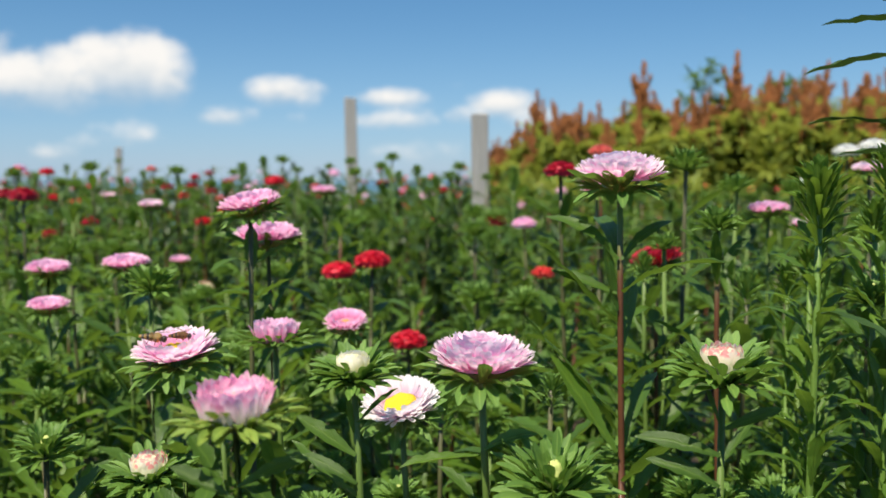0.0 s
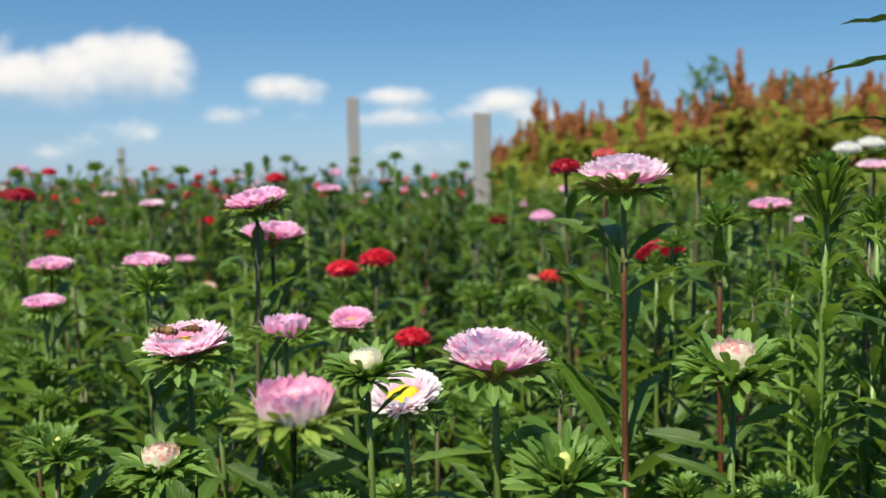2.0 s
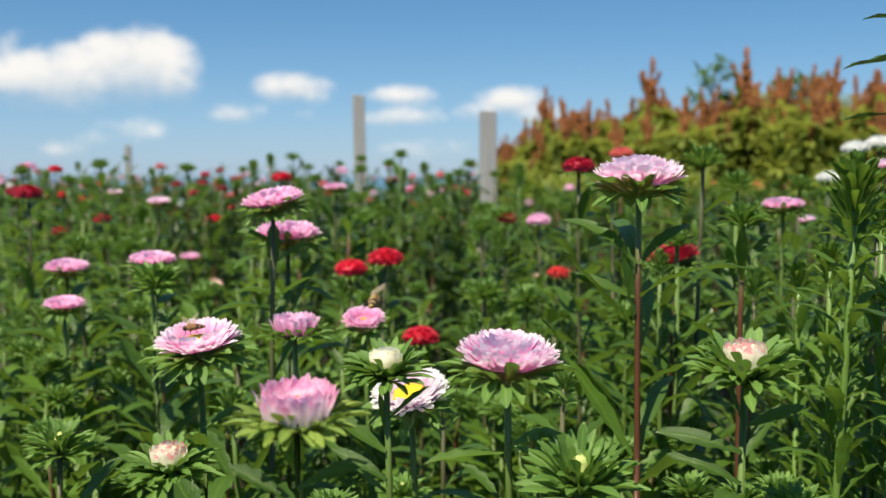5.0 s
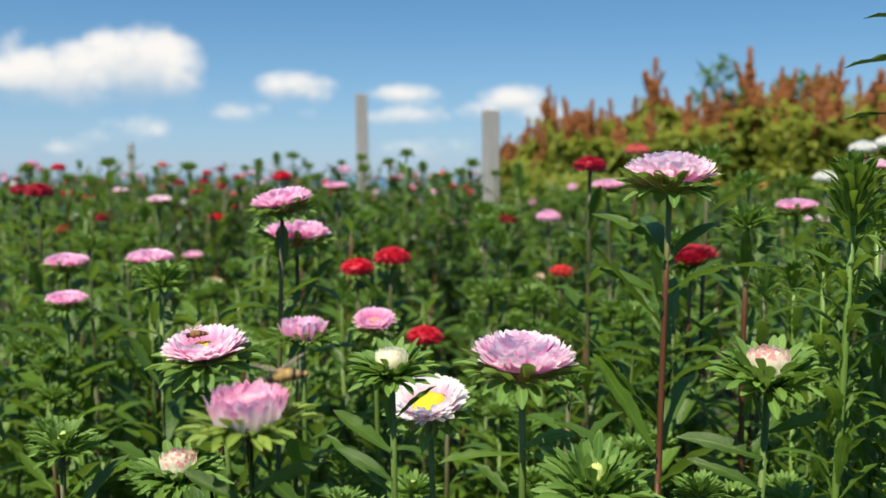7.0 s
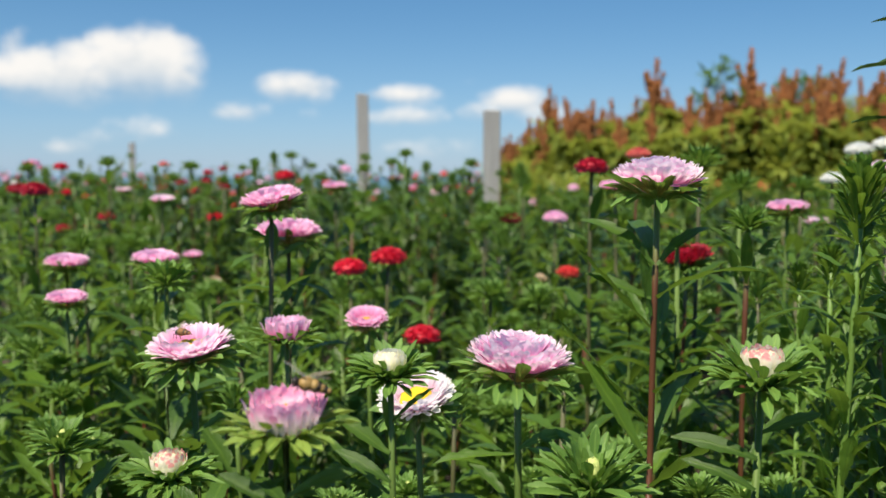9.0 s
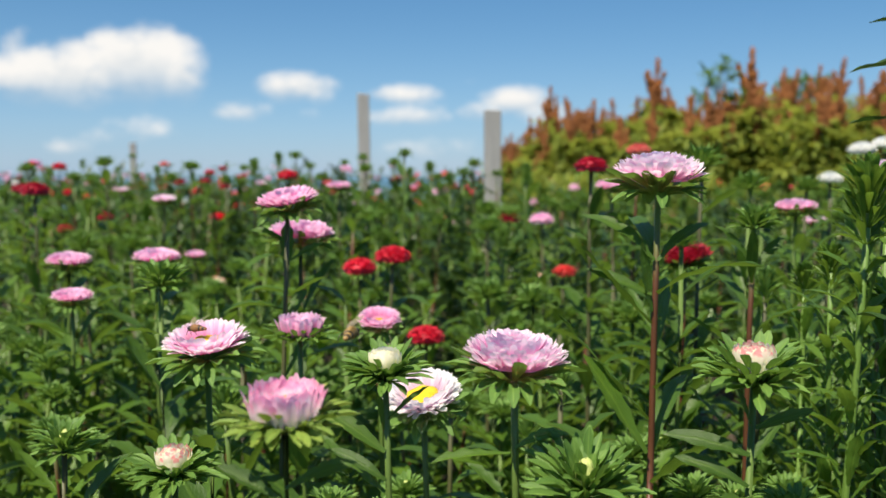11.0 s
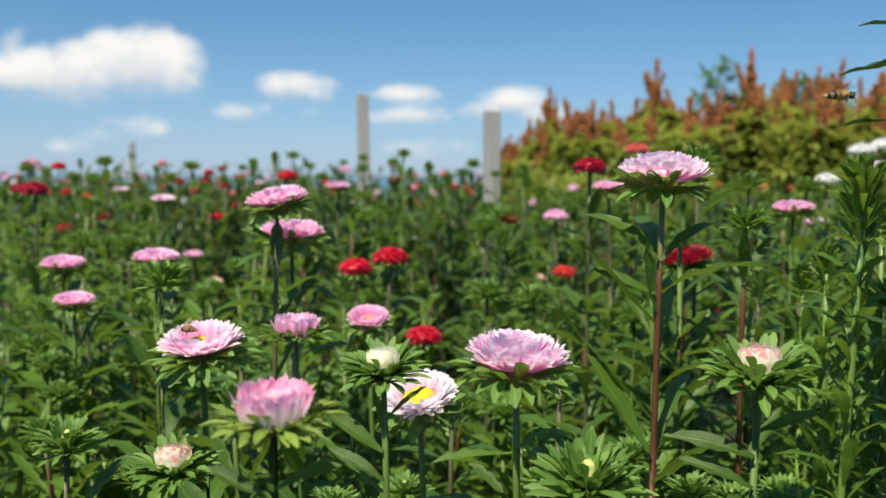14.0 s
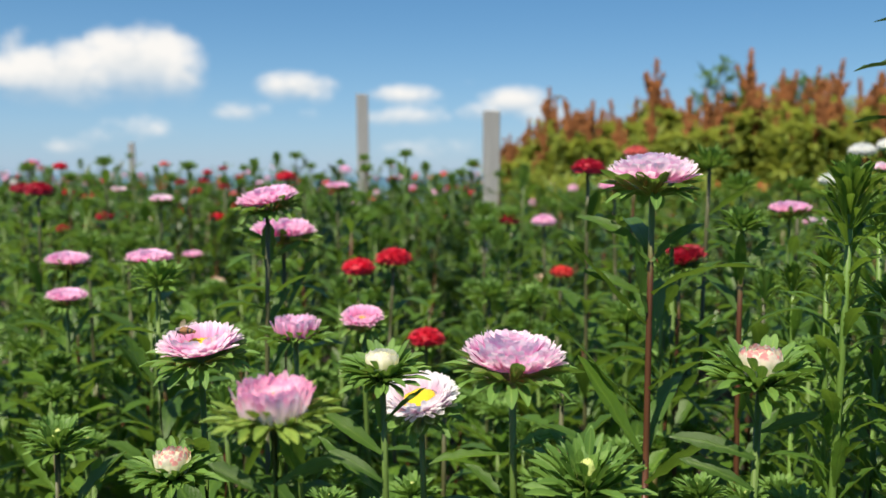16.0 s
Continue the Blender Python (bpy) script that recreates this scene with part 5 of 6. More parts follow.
    walk(bud_e, sway(bud_e, ((0, -0.80, -1.1), (0.5, -0.36, -0.7), (1, 0.03, -0.4), (1.5, 0.00, 0.0), (2, -0.24, -0.1), (2.5, -0.34, -0.4), (3, -0.38, -0.7), (3.5, -0.38, -1.3), (4, 0.06, -0.4), (4.5, 0.30, -0.3), (5, 0.54, -0.8), (5.5, 0.71, -1.5), (6, 0.74, -1.7), (6.5, 0.64, -1.4), (7, 0.74, -1.3), (7.5, 0.60, -1.7), (8, 0.35, -2.6), (8.5, 0.40, -2.7), (9, 0.63, -2.3), (9.5, 0.75, -1.4), (10, 0.74, -0.8), (10.5, 0.58, -0.9), (11, 0.31, -1.5), (11.5, 0.03, -1.9), (12, -0.14, -2.4), (12.5, -0.26, -1.9), (13, -0.05, -0.5), (13.5, 0.26, -0.4), (14, 0.26, -1.3), (14.5, 0.35, -1.8), (15, 0.31, -2.2), (15.5, 0.02, -2.7), (16, 0.23, -2.2))))
    walk(daisy_f, sway(daisy_f, ((0, -0.04, -4.4), (0.5, -0.03, -3.0), (1, -0.03, -1.0), (1.5, 0.00, 0.0), (2, -0.06, -0.2), (2.5, 0.05, -2.1), (3, 0.41, -5.6), (3.5, 0.42, -5.8), (4, 0.43, -3.6), (4.5, 0.22, -1.2), (5, 0.02, 0.0), (5.5, 0.02, -1.1), (6, 0.29, -3.7), (6.5, 0.67, -5.7), (7, 1.21, -6.1), (7.5, 1.17, -4.3), (8, 0.74, -2.2), (8.5, 0.33, -1.2), (9, 0.31, -2.8), (9.5, 0.55, -4.2), (10, 0.91, -5.0), (10.5, 0.99, -4.2), (11, 0.67, -2.0), (11.5, 0.18, 0.2), (12, -0.03, -0.3), (12.5, 0.18, -1.3), (13, 0.62, -2.8), (13.5, 0.81, -3.8), (14, 0.51, -2.7), (14.5, 0.28, -1.7), (15, 0.28, -2.2), (15.5, 0.40, -3.2), (16, 0.60, -3.7))))
    walk(rosette_g, sway(rosette_g, ((0, -0.51, -4.4), (0.5, -0.52, -2.9), (1, -0.61, -1.3), (1.5, 0.00, 0.0), (2, -0.16, -1.1), (2.5, -0.36, -4.6), (3, 0.05, -5.6), (3.5, 0.21, -5.7), (4, 0.47, -6.5), (4.5, 0.58, -4.4), (5, 0.45, -3.1), (5.5, 0.41, -3.3), (6, 0.72, -4.8), (6.5, 1.22, -6.1), (7, 1.23, -7.3), (7.5, 1.09, -5.3), (8, 0.69, -4.4), (8.5, 0.75, -5.2), (9, 1.03, -4.3), (9.5, 1.28, -5.3), (10, 1.31, -6.1), (10.5, 1.06, -5.9), (11, 0.61, -4.7), (11.5, 0.17, -3.2), (12, -0.30, -2.3), (12.5, -0.12, -1.7), (13, 0.40, -4.3), (13.5, 0.61, -6.0), (14, 0.81, -5.0), (14.5, 0.71, -4.2), (15, 0.27, -4.2), (15.5, 0.37, -5.1), (16, 0.78, -4.6))))
    walk(bud_h, sway(bud_h, ((0, -0.07, -1.4), (0.5, 0.23, -2.2), (1, 0.18, -0.9), (1.5, 0.00, 0.0), (2, 0.39, -0.5), (2.5, 0.43, -0.4), (3, 0.63, -1.9), (3.5, 1.16, -2.3), (4, 1.11, -1.7), (4.5, 0.83, -1.1), (5, 0.70, -0.7), (5.5, 0.92, -1.3), (6, 1.41, -2.7), (6.5, 1.85, -3.8), (7, 1.86, -4.1), (7.5, 1.52, -3.2), (8, 1.17, -2.1), (8.5, 1.07, -2.0), (9, 1.50, -3.4), (9.5, 1.76, -3.9), (10, 1.79, -4.0), (10.5, 1.50, -3.2), (11, 1.00, -1.8), (11.5, 0.50, -0.3), (12, 0.29, -0.2), (12.5, 0.50, 0.4), (13, 0.77, -0.4), (13.5, 1.22, -1.7), (14, 1.36, -2.2), (14.5, 1.13, -2.2), (15, 0.69, -1.7), (15.5, 0.80, -2.2), (16, 1.44, -3.0))))
    walk(bud_i, sway(bud_i, ((0, -0.72, -5.7), (0.5, -0.50, -5.2), (1, -0.32, -2.8), (1.5, 0.00, 0.0), (2, -0.14, -1.5), (2.5, -0.64, -6.7), (3, -1.05, -10.1), (3.5, -0.70, -9.9), (4, -0.22, -7.1), (4.5, 0.19, -3.5), (5, 0.00, -2.5), (5.5, -0.51, -4.7), (6, -0.74, -7.9), (6.5, -0.37, -9.3), (7, 0.45, -7.8), (7.5, 0.77, -5.3), (8, 0.30, -4.0), (8.5, -0.04, -4.7), (9, -0.18, -8.3), (9.5, -0.17, -9.2), (10, 0.08, -9.0), (10.5, 0.25, -7.5), (11, 0.08, -5.6), (11.5, -0.37, -4.4), (12, -0.45, -4.9), (12.5, -0.19, -5.4), (13, -0.16, -6.9), (13.5, -0.03, -6.3), (14, 0.15, -5.3), (14.5, -0.09, -6.3), (15, -0.32, -6.9), (15.5, -0.08, -6.3), (16, 0.11, -7.2))))
    walk(pink_j, sway(pink_j, ((0, -0.67, -0.2), (0.5, -0.23, -0.2), (1, 0.04, -0.3), (1.5, 0.00, 0.0), (2, -0.36, 1.3), (2.5, -0.70, 1.9), (3, -0.52, 1.4), (3.5, 0.20, 1.1), (4, 0.66, 0.1), (4.5, 0.79, -0.6), (5, 0.36, -0.3), (5.5, -0.23, 0.3), (6, -0.46, 0.5), (6.5, -0.10, -0.1), (7, 0.82, -1.4), (7.5, 1.50, -1.8), (8, 1.47, -1.9), (8.5, 0.90, -1.6), (9, 0.00, -0.4), (9.5, -0.46, 0.4), (10, -0.20, 0.3), (10.5, 0.53, -0.4), (11, 1.09, -0.9), (11.5, 0.97, -0.5), (12, 0.39, 0.4), (12.5, -0.31, 1.2), (13, -0.64, 1.6), (13.5, -0.27, 1.2), (14, 0.41, -0.4), (14.5, 1.01, -0.8), (15, 0.93, -1.7), (15.5, 0.34, -0.8), (16, -0.25, -0.4))))
    walk(pink_k, sway(pink_k, ((0, -0.55, 1.0), (0.5, -0.11, -0.5), (1, 0.11, -0.6), (1.5, 0.00, 0.0), (2, -0.40, 1.4), (2.5, -0.54, 3.2), (3, -0.33, 3.4), (3.5, 0.08, 1.7), (4, 0.72, 0.8), (4.5, 0.81, -0.5), (5, 0.40, -0.2), (5.5, -0.15, 1.0), (6, -0.36, 1.6), (6.5, -0.04, 0.6), (7, 0.96, -0.8), (7.5, 1.52, -2.2), (8, 1.43, -2.2), (8.5, 0.99, -1.0), (9, 0.19, 0.4), (9.5, -0.28, 1.5), (10, -0.06, 1.2), (10.5, 0.62, -0.1), (11, 1.14, -0.9), (11.5, 1.02, -0.4), (12, 0.48, 0.3), (12.5, -0.27, 1.8), (13, -0.52, 2.5), (13.5, -0.22, 1.8), (14, 0.48, -0.3), (14.5, 1.05, -1.0), (15, 0.98, -1.0), (15.5, 0.42, -0.3), (16, -0.20, 0.5))))
    walk(pink_l, sway(pink_l, ((0, -0.52, -2.2), (0.5, -0.37, -1.7), (1, -0.23, -1.1), (1.5, 0.00, 0.0), (2, 0.07, 0.5), (2.5, -0.34, -1.0), (3, -0.68, -3.3), (3.5, -0.41, -3.6), (4, -0.07, -1.9), (4.5, 0.45, -0.5), (5, 0.35, 0.0), (5.5, -0.11, -0.9), (6, -0.31, -2.5), (6.5, 0.11, -3.4), (7, 0.78, -4.0), (7.5, 0.92, -2.6), (8, 0.84, -1.5), (8.5, 0.10, -2.3), (9, -0.52, -3.6), (9.5, -0.29, -3.8), (10, 0.26, -3.5), (10.5, 0.63, -2.7), (11, 0.47, -1.6), (11.5, -0.07, -0.6), (12, -0.51, -1.2), (12.5, -0.27, -1.2), (13, 0.22, -1.8), (13.5, 0.37, -1.7), (14, 0.24, -1.7), (14.5, -0.03, -2.3), (15, -0.16, -2.3), (15.5, 0.04, -2.9), (16, 0.26, -2.8))))
    walk(pink_m, sway(pink_m, ((0, -0.60, 0.4), (0.5, -0.27, 0.2), (1, 0.04, -0.6), (1.5, 0.00, 0.0), (2, -0.38, 1.2), (2.5, -0.54, 1.6), (3, -0.22, 1.1), (3.5, 0.31, 0.1), (4, 0.63, -0.6), (4.5, 0.66, -1.0), (5, 0.25, -0.3), (5.5, -0.24, 0.6), (6, -0.37, 0.8), (6.5, -0.00, -0.0), (7, 1.00, -2.1), (7.5, 1.55, -2.6), (8, 1.38, -2.6), (8.5, 0.83, -1.4), (9, 0.27, -0.7), (9.5, -0.10, 0.4), (10, 0.17, 0.2), (10.5, 0.83, -0.8), (11, 1.31, -1.4), (11.5, 1.18, -0.8), (12, 0.44, -0.1), (12.5, -0.29, 2.0), (13, -0.42, 2.0), (13.5, -0.01, 1.4), (14, 0.45, 0.1), (14.5, 0.83, -1.4), (15, 0.99, -2.0), (15.5, 0.69, -1.3), (16, -0.07, 0.1))))
    walk(red_n, sway(red_n, ((0, -0.92, -0.5), (0.5, -0.41, -0.8), (1, 0.07, 0.2), (1.5, 0.00, 0.0), (2, -0.68, 0.8), (2.5, -1.04, 0.3), (3, -0.91, -0.4), (3.5, -0.45, 0.3), (4, 0.26, 0.1), (4.5, 0.25, -0.4), (5, -0.32, -0.7), (5.5, -0.94, -0.3), (6, -1.06, -0.4), (6.5, -0.61, -1.0), (7, 0.22, -0.9), (7.5, 0.33, -0.8), (8, -0.05, -0.8), (8.5, -0.66, -1.0), (9, -0.92, -1.1), (9.5, -0.64, -1.6), (10, -0.05, -1.7), (10.5, 0.36, -1.5), (11, 0.30, -0.9), (11.5, -0.12, -0.2), (12, -0.68, -0.2), (12.5, -0.62, 0.9), (13, -0.22, 1.0), (13.5, 0.27, 0.0), (14, -0.08, -1.0), (14.5, -0.08, -1.0), (15, -0.08, -1.0), (15.5, 0.29, -2.1), (16, 0.32, -0.8))))
    walk(red_o, sway(red_o, ((0, -0.64, -0.4), (0.5, -0.17, -0.7), (1, 0.06, 0.2), (1.5, 0.00, 0.0), (2, -0.31, 0.8), (2.5, -0.41, 1.2), (3, -0.30, 0.6), (3.5, 0.13, 0.3), (4, 0.46, 0.2), (4.5, 0.35, -0.3), (5, -0.01, -0.7), (5.5, -0.32, -1.0), (6, -0.32, -1.0), (6.5, -0.02, -0.8), (7, 0.53, -0.7), (7.5, 0.63, -0.5), (8, 0.28, -0.5), (8.5, -0.07, -0.7), (9, 0.01, -0.7), (9.5, 0.15, -1.1), (10, 0.39, -0.9), (10.5, 0.51, -0.4), (11, 0.42, 0.4), (11.5, 0.21, 1.2), (12, 0.03, 1.2), (12.5, 0.29, 1.3), (13, 0.12, 0.3), (13.5, 0.47, 0.5), (14, 0.25, -0.6), (14.5, 0.25, -0.6), (15, 0.25, -0.6), (15.5, 0.26, -1.6), (16, 0.72, -1.4))))
    walk(red_p, sway(red_p, ((0, -0.32, -2.3), (0.5, -0.07, -0.6), (1, 0.06, -0.8), (1.5, 0.00, 0.0), (2, -0.11, -0.4), (2.5, -0.24, 0.0), (3, -0.34, -0.5), (3.5, 0.14, -0.8), (4, 0.61, -1.8), (4.5, 0.58, -1.4), (5, 0.26, -0.9), (5.5, -0.05, -0.7), (6, -0.11, -1.1), (6.5, 0.14, -1.7), (7, 0.49, -1.5), (7.5, 0.74, -1.3), (8, 0.48, -1.2), (8.5, 0.13, -0.4), (9, 0.10, -0.5), (9.5, 0.18, -0.7), (10, 0.39, -1.1), (10.5, 0.54, -1.4), (11, 0.49, -1.2), (11.5, 0.30, -0.7), (12, 0.11, -0.6), (12.5, 0.29, 0.4), (13, 0.34, 0.5), (13.5, 0.36, -0.3), (14, 0.37, -1.2), (14.5, 0.37, -1.2), (15, 0.37, -1.2), (15.5, 0.49, -2.2), (16, 0.76, -3.0))))
    walk(pink_q, sway(pink_q, ((0, -1.06, -0.7), (0.5, -1.38, 0.3), (1, -0.79, 0.2), (1.5, 0.00, 0.0), (2, 0.69, 0.1), (2.5, 0.34, 0.7), (3, -0.60, 0.0), (3.5, -0.53, 0.4), (4, -0.20, 0.1), (4.5, 0.30, -0.4), (5, 0.63, -0.8), (5.5, 0.47, -0.8), (6, -0.05, -0.6), (6.5, -0.46, -0.6), (7, 0.14, -0.7), (7.5, 0.31, -0.8), (8, 0.71, -1.8), (8.5, 0.52, -2.2), (9, 0.58, -1.4), (9.5, 0.14, -1.7), (10, 0.18, -1.6), (10.5, 0.50, -1.1), (11, 0.60, -0.4), (11.5, 0.21, 0.2), (12, -0.18, 0.0), (12.5, -0.39, 0.8), (13, 0.07, 0.8), (13.5, 0.52, 0.1), (14, 0.69, -0.7), (14.5, 0.52, -1.6), (15, 0.18, -1.6), (15.5, -0.24, -1.6), (16, 0.04, -1.5))))
    walk(pink_r, sway(pink_r, ((0, 0.81, 0.9), (0.5, 0.16, -1.5), (1, 0.81, -0.7), (1.5, 0.00, 0.0), (2, 0.86, 3.9), (2.5, 1.50, 5.4), (3, 1.30, 4.6), (3.5, 1.17, 3.1), (4, 0.96, 1.8), (4.5, 1.30, -0.0), (5, 1.82, -1.3), (5.5, 1.82, -1.4), (6, 1.31, -0.2), (6.5, 1.01, 1.7), (7, 1.49, 2.4), (7.5, 1.96, 3.1), (8, 2.03, 3.7), (8.5, 1.54, 3.2), (9, 1.41, 1.3), (9.5, 1.41, -0.2), (10, 1.74, -0.4), (10.5, 1.86, 0.8), (11, 1.50, 2.8), (11.5, 1.00, 4.8), (12, 0.85, 4.6), (12.5, 1.18, 4.5), (13, 1.69, 2.7), (13.5, 1.23, 0.0), (14, 1.04, -0.8), (14.5, 1.04, -0.8), (15, 1.14, 1.0), (15.5, 1.35, 1.9), (16, 1.57, 2.9))))
    walk(pink_s, sway(pink_s, ((0, 0.43, 0.1), (0.5, 0.15, -3.0), (1, 0.41, -2.6), (1.5, 0.00, 0.0), (2, -0.33, 2.5), (2.5, 0.71, 5.5), (3, 0.67, 4.1), (3.5, 0.54, 2.0), (4, 0.62, 1.6), (4.5, 0.69, -0.6), (5, 1.09, -2.2), (5.5, 1.22, -2.6), (6, 0.91, -1.6), (6.5, 0.63, 0.6), (7, 1.06, 1.0), (7.5, 1.32, 2.4), (8, 1.42, 4.3), (8.5, 1.22, 3.9), (9, 1.00, 1.0), (9.5, 0.81, -0.9), (10, 1.12, -1.3), (10.5, 1.51, 0.1), (11, 1.46, 2.7), (11.5, 0.94, 5.4), (12, 0.50, 5.7), (12.5, 0.55, 5.1), (13, 1.19, 2.3), (13.5, 1.74, -0.4), (14, 1.81, -0.9), (14.5, 1.38, -0.9), (15, 1.03, 0.7), (15.5, 0.86, 1.3), (16, 1.07, 2.5))))
    walk(pink_x, sway(pink_x, ((0, -0.62, -0.6), (0.5, 0.14, -1.5), (1, 0.47, -1.7), (1.5, 0.00, 0.0), (2, -0.73, 0.8), (2.5, -0.82, 0.9), (3, -0.25, 0.7), (3.5, 0.46, -0.1), (4, 0.77, 0.1), (4.5, 0.49, 0.0), (5, -0.12, 0.4), (5.5, -0.47, 0.6), (6, -0.20, 0.3), (6.5, 0.49, -0.6), (7, 0.89, -1.0), (7.5, 0.89, -1.2), (8, 0.45, -0.8), (8.5, 0.02, -0.5), (9, -0.08, -0.6), (9.5, 0.18, -0.4), (10, 0.55, -0.4), (10.5, 0.76, -0.6), (11, 0.66, -0.5), (11.5, 0.37, -0.1), (12, 0.16, -0.6), (12.5, -0.05, 0.5), (13, 0.47, -0.1), (13.5, 0.49, 0.1), (14, 0.50, -0.7), (14.5, 0.25, -0.8), (15, -0.15, -0.8), (15.5, -0.30, -0.8), (16, 0.21, -1.6))))
    walk(crimson_t, sway(crimson_t, ((0, -0.83, -1.8), (0.5, 0.11, -0.6), (1, 0.05, -0.7), (1.5, 0.00, 0.0), (2, -0.58, -0.6), (2.5, -0.65, -0.3), (3, 0.25, 0.1), (3.5, 0.47, 0.8), (4, 0.31, 1.0), (4.5, 0.19, 0.2), (5, 0.02, -0.4), (5.5, 0.02, -0.7), (6, 0.28, -0.6), (6.5, 0.62, -0.3), (7, 0.77, -0.1), (7.5, 0.76, -0.4), (8, 0.81, -1.1), (8.5, 0.78, -1.0), (9, 0.84, -1.1), (9.5, 1.01, -0.6), (10, 1.03, -0.2), (10.5, 0.91, -0.0), (11, 0.71, -0.2), (11.5, 0.52, -0.5), (12, -0.13, -1.2), (12.5, -0.10, -1.0), (13, 0.22, -0.9), (13.5, 0.38, 0.1), (14, 0.69, -0.7), (14.5, 0.69, -0.7), (15, 0.54, -1.6), (15.5, 0.55, -1.6), (16, 0.57, -1.5))))
    walk(coral_u, sway(coral_u, ((0, -1.32, 9.8), (0.5, -0.05, 3.3), (1, 0.62, 0.1), (1.5, 0.00, 0.0), (2, -1.13, 3.5), (2.5, -1.04, 8.4), (3, 0.23, 10.1), (3.5, 1.18, 9.9), (4, 1.26, 10.1), (4.5, 0.75, 6.2), (5, 0.08, 2.9), (5.5, -0.12, 1.8), (6, 0.37, 3.3), (6.5, 1.13, 6.4), (7, 1.43, 6.8), (7.5, 1.41, 8.2), (8, 1.25, 6.3), (8.5, 0.98, 2.9), (9, 1.52, 2.8), (9.5, 1.73, 6.6), (10, 1.79, 10.3), (10.5, 1.66, 10.4), (11, 1.40, 7.3), (11.5, 1.08, 4.6), (12, 0.67, 4.1), (12.5, 0.51, 10.1), (13, 0.61, 12.5), (13.5, 1.00, 12.6), (14, 1.32, 9.1), (14.5, 1.58, 5.5), (15, 1.14, 5.5), (15.5, 0.96, 5.5), (16, 1.24, 5.6))))
    walk(red_v, sway(red_v, ((0, -0.64, -0.7), (0.5, 0.12, -1.3), (1, 0.41, -1.5), (1.5, 0.00, 0.0), (2, -0.63, 2.4), (2.5, -0.56, 1.8), (3, 0.08, 1.5), (3.5, 0.75, 1.5), (4, 0.82, 1.7), (4.5, 0.52, 0.0), (5, 0.10, -1.5), (5.5, 0.06, -2.6), (6, 0.56, -2.8), (6.5, 1.24, -2.2), (7, 1.50, -2.9), (7.5, 1.18, 0.1), (8, 0.80, 0.8), (8.5, 0.79, -0.0), (9, 1.03, -1.1), (9.5, 1.22, -2.2), (10, 1.02, -2.6), (10.5, 0.75, -2.1), (11, 0.84, -0.9), (11.5, 1.17, 0.2), (12, 1.20, 0.4), (12.5, 0.98, 0.1), (13, 0.77, -0.8), (13.5, 0.74, -1.7), (14, 1.04, -2.1), (14.5, 0.94, -0.6), (15, 0.73, -0.1), (15.5, 0.34, -0.6), (16, 0.46, -1.6))))
    walk(rosette_w, sway(rosette_w, ((0, -0.49, -1.1), (0.5, 0.21, -1.6), (1, 0.44, -1.8), (1.5, 0.00, 0.0), (2, -0.50, 0.6), (2.5, -0.28, 0.0), (3, 0.34, -0.1), (3.5, 0.67, -0.7), (4, 0.83, 0.0), (4.5, 0.80, 0.3), (5, 0.61, -0.1), (5.5, 0.46, -0.9), (6, 0.57, -1.4), (6.5, 0.93, -1.1), (7, 0.70, -1.5), (7.5, 0.86, -1.0), (8, 1.13, -2.0), (8.5, 1.00, -1.8), (9, 0.71, -1.9), (9.5, 0.47, -1.0), (10, 0.45, -0.6), (10.5, 0.69, -0.8), (11, 1.02, -1.3), (11.5, 1.19, -1.5), (12, 0.98, -1.2), (12.5, 0.61, -0.5), (13, 0.21, 0.1), (13.5, 0.31, -0.2), (14, 0.54, -0.8), (14.5, 0.99, -2.0), (15, 0.94, -2.0), (15.5, 0.49, -2.0), (16, 0.34, -2.0))))
    walk(spire_y, sway(spire_y, ((0, -0.71, -0.9), (0.5, -0.24, -1.4), (1, 0.21, -0.9), (1.5, 0.00, 0.0), (2, -0.51, 0.1), (2.5, -0.21, 0.5), (3, -0.06, 0.4), (3.5, 0.06, 0.5), (4, 0.52, 1.0), (4.5, 0.68, 0.3), (5, 0.64, -0.3), (5.5, 0.48, -0.6), (6, 0.38, -0.6), (6.5, 0.45, -0.4), (7, 0.39, -0.5), (7.5, 0.56, -0.7), (8, 1.03, -0.7), (8.5, 1.11, -1.2), (9, 0.75, -1.2), (9.5, 0.28, -1.5), (10, 0.20, -1.5), (10.5, 0.60, -1.3), (11, 1.10, -0.9), (11.5, 1.20, -0.5), (12, 0.49, -0.6), (12.5, 0.13, 0.5), (13, -0.02, 0.0), (13.5, 0.34, -0.2), (14, 0.87, -0.8), (14.5, 0.78, -1.1), (15, 0.43, -1.1), (15.5, 0.29, -1.1), (16, 0.22, -1.1))))
